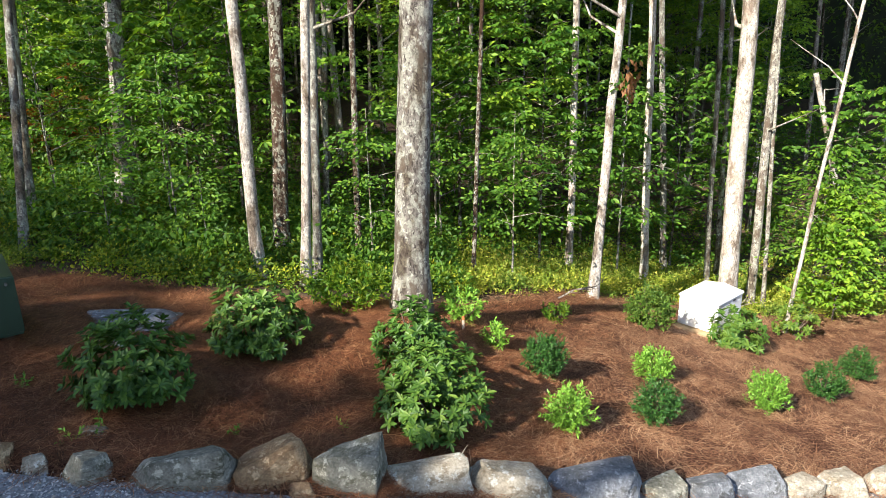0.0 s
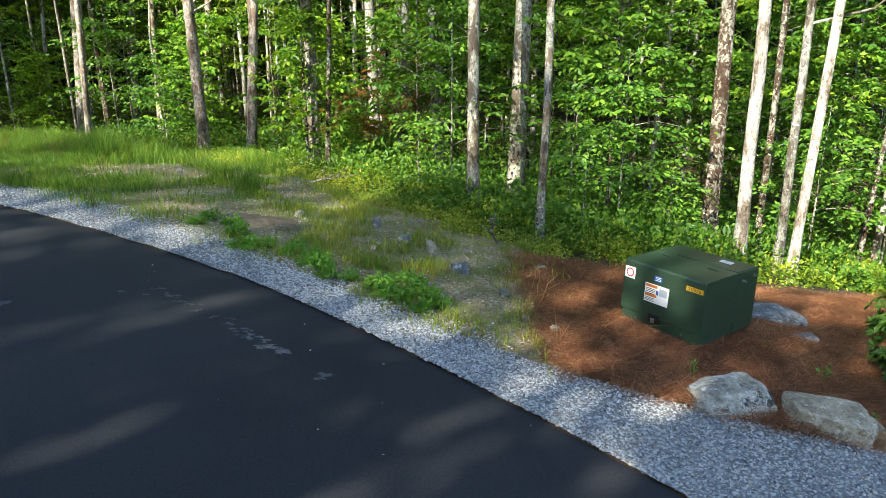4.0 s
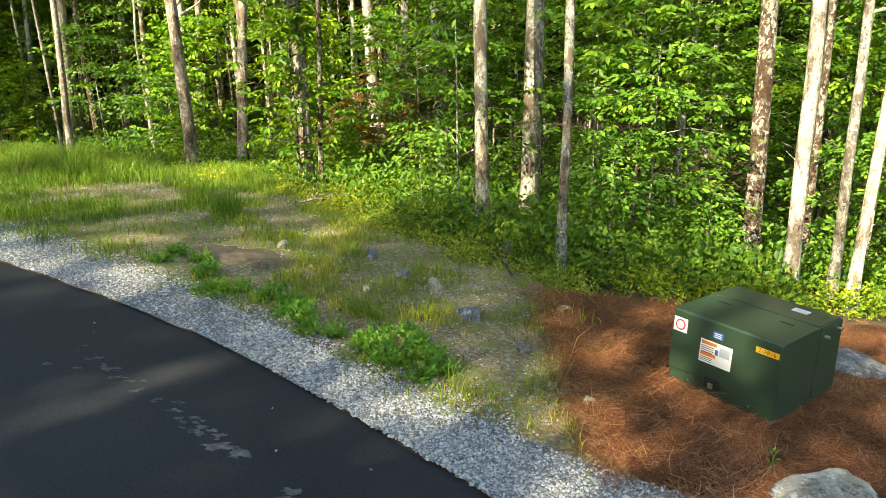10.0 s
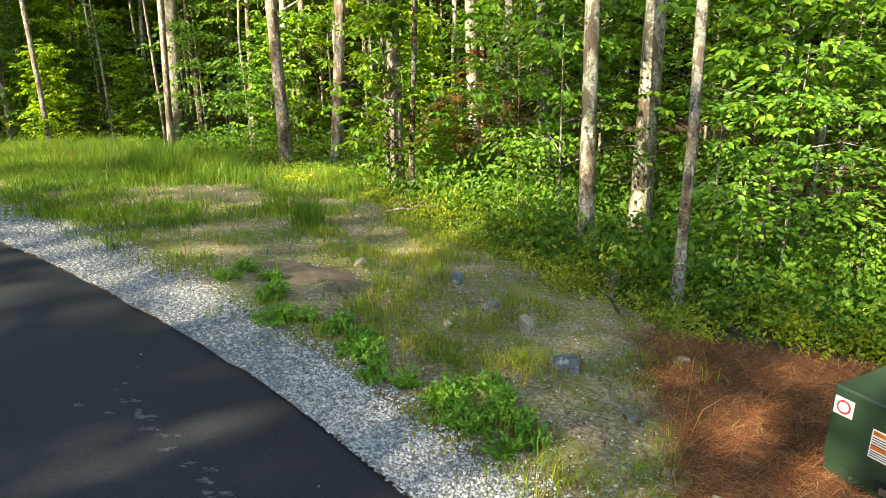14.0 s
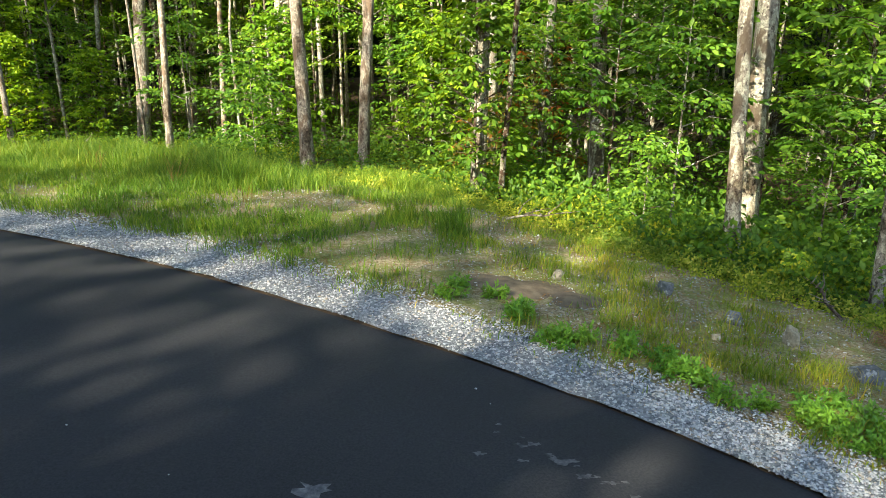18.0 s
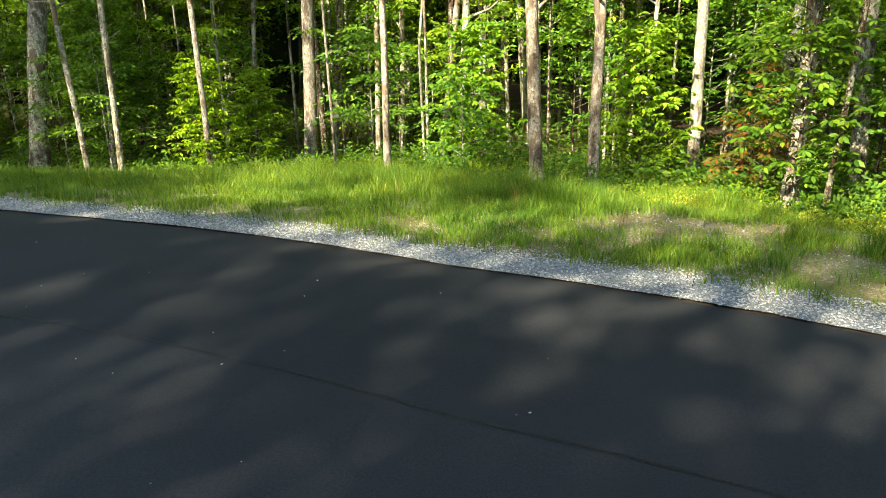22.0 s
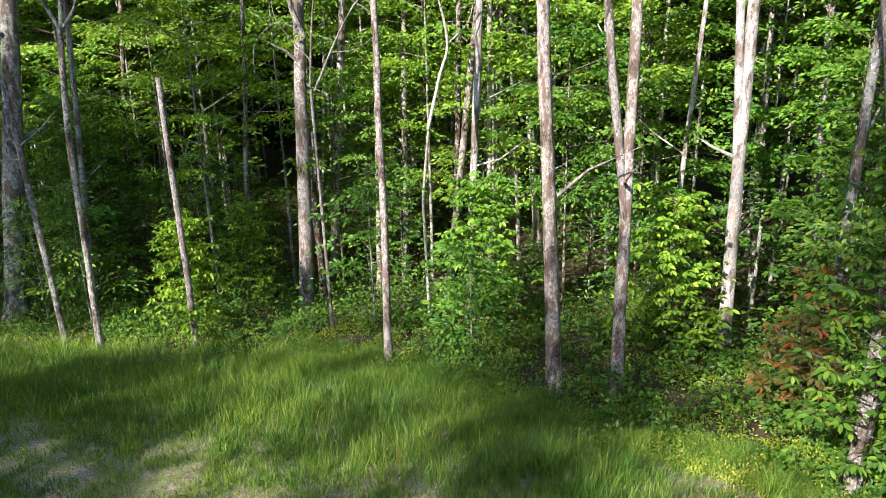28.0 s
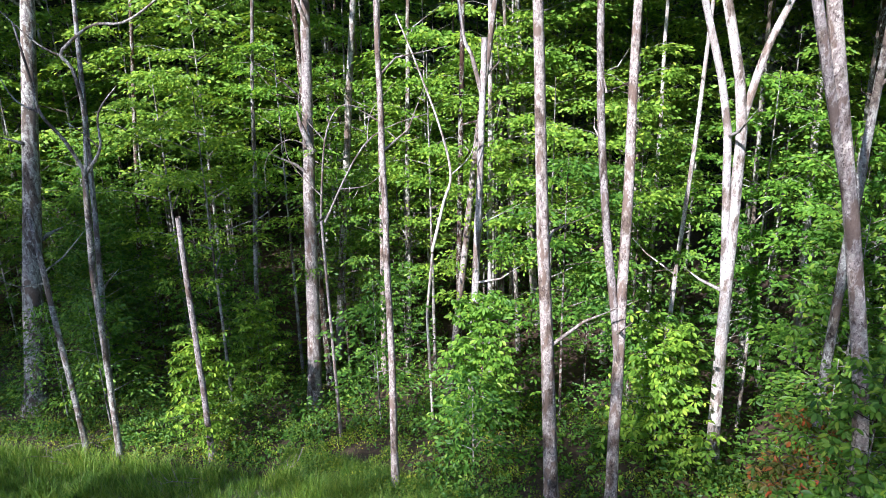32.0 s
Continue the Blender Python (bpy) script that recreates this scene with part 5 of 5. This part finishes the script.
rhododendron(-3.5, 6.95, 1.3, 1.2, 1)
rhododendron(-2.48, 8.5, 1.3, 1.15, 2)
rhododendron(-0.2, 7.25, 1.45, 1.08, 3, rosettes=340)
rhododendron(-0.45, 8.6, 1.05, 0.9, 4, rosettes=200)
# two rhododendrons in the sun, its light painted as a paler leaf
rhododendron(6.75, 14.9, 1.25, 1.1, 5, LEAF_LIME, 0.16, 120, "rhododendron with leaf rosettes painted pale green for the sun")
rhododendron(9.3, 17.2, 1.15, 1.1, 6, LEAF_LIME, 0.15, 60, "thin rhododendron with bare stems, leaves painted pale for the sun")
GREEN_BOX, AZALEA = "small rounded dark green shrub in pine straw", "small bright green leafy shrub in pine straw"
clipped_shrub("boxwood", 1.42, 9.25, 0.66, 0.72, 11, LEAF_BOX, 0.055, 3000, GREEN_BOX)
clipped_shrub("azalea", 1.52, 7.8, 0.62, 0.62, 12, WEED, 0.06, 2200, AZALEA)
clipped_shrub("azalea", 3.42, 10.5, 0.66, 0.6, 13, WEED, 0.065, 1900, AZALEA)
clipped_shrub("boxwood", 2.92, 8.65, 0.72, 0.66, 14, LEAF_BOX, 0.05, 3200, GREEN_BOX)
# boxwood in a lighter leaf colour, painted for the sun on it
clipped_shrub("boxwood", 5.2, 10.1, 0.72, 0.7, 15, WEED, 0.055, 3000, "small rounded shrub in pine straw, painted lighter green for the sun")
clipped_shrub("boxwood", 7.0, 11.6, 0.74, 0.72, 16, LEAF_BOX, 0.06, 2600, GREEN_BOX)
clipped_shrub("boxwood", 8.9, 13.7, 0.76, 0.72, 17, LEAF_BOX, 0.06, 2600, GREEN_BOX)
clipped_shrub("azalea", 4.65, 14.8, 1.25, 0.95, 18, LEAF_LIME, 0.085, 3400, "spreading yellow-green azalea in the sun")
clipped_shrub("azalea", 0.74, 9.7, 0.34, 0.42, 19, WEED, 0.075, 420, "small leafy seedling shrub in pine straw")
clipped_shrub("azalea", 0.25, 10.5, 0.7, 0.6, 20, WEED, 0.09, 700, "loose leafy green shrub beside the oak")
clipped_shrub("azalea", -1.5, 10.2, 1.3, 0.7, 21, LEAF_FLOOR, 0.1, 1500, "loose yellow-green shrub beside the oak")
clipped_shrub("azalea", 2.2, 13.0, 0.6, 0.4, 22, LEAF_FLOOR, 0.08, 500, "low yellow-green shrub at the bed's edge")
weed_rng = np.random.default_rng(61)
for k, (x, y, w) in enumerate(((-11.5, 9.66, 0.5), (-11.15, 9.36, 0.45), (-10.48, 8.86, 0.5), (-9.95, 8.42, 0.45), (-9.62, 8.2, 0.5), (-9.3, 8.0, 0.55), (-9.1, 7.85, 0.45), (-12.5, 10.4, 0.45), (-9.35, 8.4, 0.4), (-11.9, 10.0, 0.4))):
    for q in range(3):
        dx, dy = weed_rng.normal(0, 0.16, 2)
        clipped_shrub("weed_clump", x + dx, y + dy, w * weed_rng.uniform(0.4, 0.75), 0.075, 50 + 5 * k + q, WEED, 0.06, 300, "low clump of green broad-leaved weeds on the verge")
for k, (x, y) in enumerate(((-2.3, 6.55), (-3.6, 6.3), (-3.75, 6.1), (-1.2, 7.0), (-6.3, 6.6), (-4.7, 6.9), (-4.75, 5.95))):
    clipped_shrub("seedling", x, y, 0.16, 0.1, 70 + k, WEED, 0.06, 36, "tiny green seedling in pine straw")

# red-leaved shrubs among the trunks
for x, y, hh, sd in ((-10.5, 21.4, 3.5, 77), (-9.8, 22.3, 3.9, 78), (-11.3, 20.9, 2.4, 79), (-11.6, 19.6, 1.9, 80)):
    root = thing("red_shrub", on_ground(x, y), "green shrub with red and orange young leaves among the trunks", "shrub")
    g = np.random.default_rng(sd)
    (P, D, N, L), tubes = whorl_leaves(g, hh, 0.3, 1.1, 16, 4, 0.19)
    part("crown", np_mesh("crown", *oval_leaf_arrays(P, D, N, L, L * 0.42)), LEAF_RED, root)
    part("trunk", np_mesh("trunk", *joined_tubes(tubes + [([[0, 0, -0.1], [0.05, 0, hh * 0.5], [0, 0, hh]], [0.035, 0.025, 0.008])], 5), True), TWIG, root)


# ---- transformer ----
def box_mesh(lo, hi, bevel=0.006):
    bm = bmesh.new()
    bmesh.ops.create_cube(bm, size=1)
    for v in bm.verts:
        for q in range(3):
            v.co[q] = lo[q] if v.co[q] < 0 else hi[q]
    if bevel:
        bmesh.ops.bevel(bm, geom=bm.edges[:], offset=bevel, segments=2, affect="EDGES", profile=0.5)
    return bm


def prism(profile, x0, x1, bevel=0.008):
    """Solid with a side profile in y and z, from x0 to x1."""
    bm = bmesh.new()
    a = [bm.verts.new((x0, y, z)) for y, z in profile]
    b = [bm.verts.new((x1, y, z)) for y, z in profile]
    bm.faces.new(a)
    bm.faces.new(b[::-1])
    for q in range(len(profile)):
        bm.faces.new((a[q], b[q], b[(q + 1) % len(profile)], a[(q + 1) % len(profile)]))
    bmesh.ops.recalc_face_normals(bm, faces=bm.faces[:])
    bmesh.ops.bevel(bm, geom=bm.edges[:], offset=bevel, segments=2, affect="EDGES", profile=0.5)
    return bm


def disc(radius, depth, at, axis="y", seg=20):
    bm = bmesh.new()
    bmesh.ops.create_cone(bm, cap_ends=True, segments=seg, radius1=radius, radius2=radius, depth=depth)
    bmesh.ops.transform(bm, matrix=pose(*at, 90 if axis == "y" else 0, 90 if axis == "x" else 0, 0), verts=bm.verts[:])
    return bm


GREEN = plain("green_enamel", (0.028, 0.055, 0.033), 0.36)
DARK = plain("dark_gap", (0.01, 0.012, 0.01), 0.7)
STEEL = plain("steel", (0.45, 0.45, 0.44), 0.35, 1.0)
WHITE = plain("white_label", (0.8, 0.8, 0.78), 0.5)
RED = plain("red_ink", (0.5, 0.03, 0.04), 0.5)
BLUE = plain("blue_ink", (0.03, 0.1, 0.4), 0.5)
ORANGE = plain("orange_ink", (0.65, 0.17, 0.02), 0.5)
YELLOW = plain("yellow_plate", (0.75, 0.42, 0.02), 0.5)
INK = plain("black_ink", (0.03, 0.03, 0.03), 0.6)
CONCRETE = surface("concrete", 12, [(0.3, (0.35, 0.34, 0.32)), (0.7, (0.5, 0.49, 0.46))])

pad = tagged(part("concrete_pad", box_mesh((-0.555, -0.535, -0.2), (0.38, 0.42, 0.02), 0.01), CONCRETE, None), "concrete pad under the transformer, half covered by pine straw", "pad")
pad.matrix_basis = pose(-5.92, 7.98, 0.1, 0, 0, -53)
tr = thing("transformer", (-5.92, 7.98, 0.135), "dark green steel pad-mounted transformer on a concrete pad", "transformer", rz=-53)
tr.scale = (1.06, 1.04, 1.08)
part("skirt", box_mesh((-0.505, -0.515, 0.0), (0.517, 0.5, 0.17), 0.006), GREEN, tr)
hood = part("hood", prism([(-0.535, 0.15), (-0.508, 0.705), (-0.495, 0.72), (0.1, 0.706), (0.1, 0.15)], -0.515, 0.53), GREEN, tr)
part("tank", prism([(0.108, 0.03), (0.108, 0.702), (0.512, 0.68), (0.515, 0.03)], -0.512, 0.526), GREEN, tr)
lid = part("lid", prism([(0.112, 0.698), (0.112, 0.708), (0.51, 0.69), (0.51, 0.68)], -0.508, 0.508, 0.003), GREEN, tr)
for x in (-0.3, 0.3):
    part("hinge_slot", box_mesh((x - 0.06, -0.055, 0.7), (x + 0.06, -0.035, 0.7145), 0.002), DARK, hood)
part("top_label", box_mesh((0.16, 0.3, 0.685), (0.3, 0.38, 0.705), 0), WHITE, lid, "white paper label")


def on_front(name, x0, x1, z0, z1, mat, parent, label="", proud=0.003):
    """Flat label on the sloping front of the hood."""
    bm = box_mesh((x0, -proud, z0), (x1, 0.004, z1), 0)
    for v in bm.verts:
        v.co.y += -0.535 + (v.co.z - 0.15) * (0.027 / 0.555)
    return part(name, bm, mat, parent, label)


lab = on_front("warning_label", -0.21, 0.1, 0.32, 0.53, WHITE, hood, "white warning label with orange bands")
on_front("orange_band", -0.2, -0.05, 0.49, 0.52, ORANGE, lab, "", 0.0045)
on_front("orange_band", -0.2, -0.05, 0.385, 0.415, ORANGE, lab, "", 0.0045)
for q in range(4):
    on_front("text_bar", -0.2, -0.07 - 0.01 * (q % 2), 0.475 - q * 0.018, 0.469 - q * 0.018, INK, lab, "", 0.0045)
for q in range(3):
    on_front("text_bar", -0.2, -0.08, 0.372 - q * 0.016, 0.367 - q * 0.016, INK, lab, "", 0.0045)
on_front("picture", -0.02, 0.08, 0.42, 0.5, plain("pale_blue_ink", (0.4, 0.45, 0.5)), lab, "grey-blue warning drawing", 0.0045)
on_front("picture", -0.06, -0.03, 0.42, 0.47, BLUE, lab, "small blue warning drawing", 0.0045)
sq = on_front("round_sign", -0.5, -0.36, 0.515, 0.645, WHITE, hood, "white square sticker with a red ring")
ring = disc(0.052, 0.004, (-0.43, -0.5165, 0.58), "y", 28)
bmesh.ops.rotate(ring, cent=(-0.43, -0.5165, 0.58), matrix=Matrix.Rotation(radians(-2.4), 3, "X"), verts=ring.verts[:])
part("red_ring", ring, RED, sq, "red ring")
part("ring_middle", disc(0.037, 0.006, (-0.43, -0.518, 0.58), "y", 28), WHITE, sq)
blue = on_front("blue_sticker", -0.1, 0.0, 0.57, 0.63, BLUE, hood, "small blue sticker with white lines")
for q in range(3):
    on_front("text_bar", -0.085, -0.015, 0.62 - q * 0.017, 0.613 - q * 0.017, WHITE, blue, "", 0.0045)
plate = on_front("id_plate", 0.3, 0.505, 0.585, 0.635, YELLOW, hood, "yellow plate with black characters")
txt = bpy.data.curves.new("plate_text", "FONT")
txt.body, txt.size, txt.align_x, txt.align_y, txt.extrude = "21FR16", 0.05, "CENTER", "CENTER", 0.001
txt.materials.append(INK)
tx = new("plate_text", txt)
tx.parent = plate
tx.matrix_basis = pose(0.4, -0.5155, 0.61, 87.6, 0, 0)
lock = part("lock_recess", box_mesh((-0.13, -0.54, 0.1), (0.02, -0.5, 0.19), 0.004), DARK, tr, "dark padlock recess")
part("padlock", box_mesh((-0.085, -0.556, 0.1), (-0.035, -0.536, 0.15), 0.006), STEEL, lock, "small steel padlock")
for y, z in ((0.2, 0.6), (0.42, 0.62)):
    part("bolt", disc(0.016, 0.05, (0.545, y, z), "x", 10), STEEL, tr, "steel lifting bolt")
for x in (-0.3, 0.3):
    part("bolt", disc(0.012, 0.02, (x, -0.518, 0.08), "y", 8), STEEL, tr)

# ---- standby generator ----
CREAM = plain("white_enamel", (0.8, 0.8, 0.78), 0.45)
TAN = plain("tan_base", (0.5, 0.36, 0.2), 0.8)
gen = thing("generator", (6.68, 16.5, -3.86), "white steel standby generator cabinet on a tan base", "generator", rz=42)
part("base_plinth", box_mesh((-0.8, -0.62, -0.5), (0.66, 0.56, 0.14), 0.02), TAN, gen, "tan plinth")
cab = part("cabinet", box_mesh((-0.62, -0.52, 0.16), (0.62, 0.52, 0.92), 0.02), CREAM, gen)
part("lid", prism([(-0.55, 0.92), (-0.53, 0.97), (0, 1.05), (0.53, 0.97), (0.55, 0.92)], -0.65, 0.65, 0.015), CREAM, gen)
for q in range(5):
    part("louvre", box_mesh((0.618, -0.3, 0.35 + q * 0.05), (0.63, 0.3, 0.37 + q * 0.05), 0.003), CREAM, cab)
part("latch", box_mesh((0.1, -0.54, 0.84), (0.22, -0.518, 0.87), 0.004), INK, cab, "dark latch")
part("badge", box_mesh((-0.1, -0.526, 0.55), (0.2, -0.518, 0.6), 0.002), plain("grey_badge", (0.25, 0.25, 0.27)), cab, "grey maker's badge bar")

# ---- small things ----
stake = thing("survey_stake", on_ground(0.25, 10.0), "short wooden stake with an orange painted top", "stake")
part("shaft", box_mesh((-0.02, -0.012, -0.1), (0.02, 0.012, 0.2), 0.002), plain("raw_wood", (0.4, 0.33, 0.25), 0.8), stake)
part("painted_top", box_mesh((-0.0205, -0.0125, 0.2), (0.0205, 0.0125, 0.26), 0.002), plain("orange_paint", (0.6, 0.16, 0.05), 0.6), stake, "orange painted top")

g = np.random.default_rng(31)
P = np.array([4.4, 16.85, 2.35]) + g.normal(0, 1, (46, 3)) * np.array([0.13, 0.1, 0.26])
solid("dead_leaves", np_mesh("dead_leaves", *leaf_arrays(P, g.normal(0, 0.4, P.shape) - np.array([0, 0, 1.0]), g.normal(0, 1, P.shape), 0.22 * g.uniform(0.7, 1.2, 46), 0.1)), LEAF_DEAD, "hanging bunch of dead brown leaves on a trunk", "dead leaves")

# pale scuffs on the asphalt
SCUFF = surface("road_scuff", 18, [(0.35, (0.06, 0.065, 0.075)), (0.7, (0.2, 0.2, 0.21))])


def road_scuff(x, y, size, seed):
    g = np.random.default_rng(seed)
    n = 14
    a = np.linspace(0, 6.283, n, endpoint=False)
    r = size * g.uniform(0.25, 1.0, n)
    V = np.column_stack([x + r * np.cos(a) * 1.3, y + r * np.sin(a) * 0.7])
    V = np.column_stack([V, gz(V[:, 0], V[:, 1]) + 0.049])
    V = np.vstack([V, [x, y, float(gz(x, y)) + 0.05]])
    j = np.arange(n)
    return solid("road_scuff", np_mesh("road_scuff", V, [np.stack([j, (j + 1) % n, np.full(n, n)], -1)]), SCUFF, "pale scuff mark on the black asphalt", "mark", "", "scuffs on the road")


g = np.random.default_rng(41)
for k in range(46):
    f = g.uniform(0, 1)
    road_scuff(-12.47 + 2.1 * f + g.normal(0, 0.05), 7.79 - 1.6 * f + g.normal(0, 0.05), g.uniform(0.02, 0.06), k)
for x, y, size in ((-9.97, 5.82, 0.08), (-10.6, 6.3, 0.12), (-10.45, 6.2, 0.1), (-10.0, 5.75, 0.06), (-12.5, 7.4, 0.05), (-12.2, 7.35, 0.04), (-13.55, 6.93, 0.14)):
    road_scuff(x, y, size, int(-x * 100))
# joint between the two paving passes
seam = spline([(-60, 21), (-42, 16), (-31, 12.7), (-23.75, 10.42), (-21.0, 9.45), (-18.7, 8.4), (-16.4, 7.3), (-14.9, 6.45), (-13.9, 5.75), (-11, 2.9), (-9, 0), (-7, -5)], 160)
way = unit(np.gradient(seam, axis=0))
side = np.column_stack([-way[:, 1], way[:, 0]]) * 0.022
V = np.concatenate([np.column_stack([q, gz(q[:, 0], q[:, 1]) + 0.0485]) for q in (seam - side, seam + side)])
j = np.arange(159)
solid("road_joint", np_mesh("road_joint", V, [np.stack([j, j + 1, j + 161, j + 160], -1)]), surface("joint_tar", 30, [(0.3, (0.012, 0.012, 0.014)), (0.7, (0.03, 0.031, 0.035))], 0.6), "dark seam between two lanes of asphalt", "road", "structure")
# crumbs of stone on the road
P, s = scatter(ROAD_EDGE[4:12], ROAD_FAR[4:12], 260, g, 0.0, 0.5)
pebbles("road_grit", P, 0.012, "stray stone crumbs on the asphalt", g).location.z = 0.04
# fallen twigs at the wood edge
for k, (x, y, ln, a) in enumerate(((-31.8, 26.1, 2.2, 10), (-25.7, 23.7, 1.6, 200), (-30.2, 25.0, 1.5, 170), (-11.7, 14.6, 1.1, 320), (-24.2, 23.5, 1.1, 30), (-8.0, 10.9, 0.7, 100), (8.2, 18.2, 1.6, 60), (2.6, 15.2, 1.3, 15))):
    g2 = np.random.default_rng(900 + k)
    root = thing("fallen_branch", on_ground(x, y, 0.08), "dead grey fallen branch with bare twigs", "branch", rz=a)
    main = [[0, 0, 0], [ln * 0.35, 0.08 * ln, 0.12], [ln * 0.7, -0.05, 0.2], [ln, 0.1 * ln, 0.3]]
    part("stem", np_mesh("stem", *joined_tubes([(main, [0.025, 0.02, 0.014, 0.006])], 6), True), BARK["w"], root)
    for q in range(6):
        f = 0.2 + 0.13 * q
        p0 = np.array([ln * f, 0.03, 0.08 + 0.2 * f])
        d = np.array([g2.uniform(0.1, 0.4), g2.choice([-1, 1]) * g2.uniform(0.2, 0.4), g2.uniform(0.0, 0.35)]) * ln * 0.8
        part("twig", np_mesh("twig", *joined_tubes([([p0, p0 + d * 0.5 + g2.normal(0, 0.03, 3), p0 + d], [0.011, 0.008, 0.003])], 5), True), BARK["w"], root)
# bare soil
for x, y, r in ((-11.9, 10.95, 0.65), (-11.2, 10.7, 0.4)):
    n = 30
    a = np.linspace(0, 6.283, n, endpoint=False)
    rr = r * (1 + 0.2 * np.sin(a * 3 + x) + g.normal(0, 0.06, n))
    rings = [np.column_stack([x + rr * f * np.cos(a), y + rr * f * 0.7 * np.sin(a)]) for f in (1.0, 0.6, 0.2)]
    V = np.concatenate([np.column_stack([q, gz(q[:, 0], q[:, 1]) + hh]) for q, hh in zip(rings, (0.0, 0.035, 0.05))])
    j = np.arange(n)
    solid("soil_patch", np_mesh("soil_patch", V, [np.concatenate([np.stack([j + b * n, (j + 1) % n + b * n, (j + 1) % n + (b + 1) * n, j + (b + 1) * n], -1) for b in (0, 1)]), (j + 2 * n)[None]], True), M_SOIL, "patch of bare brown soil on the verge", "soil", "structure")
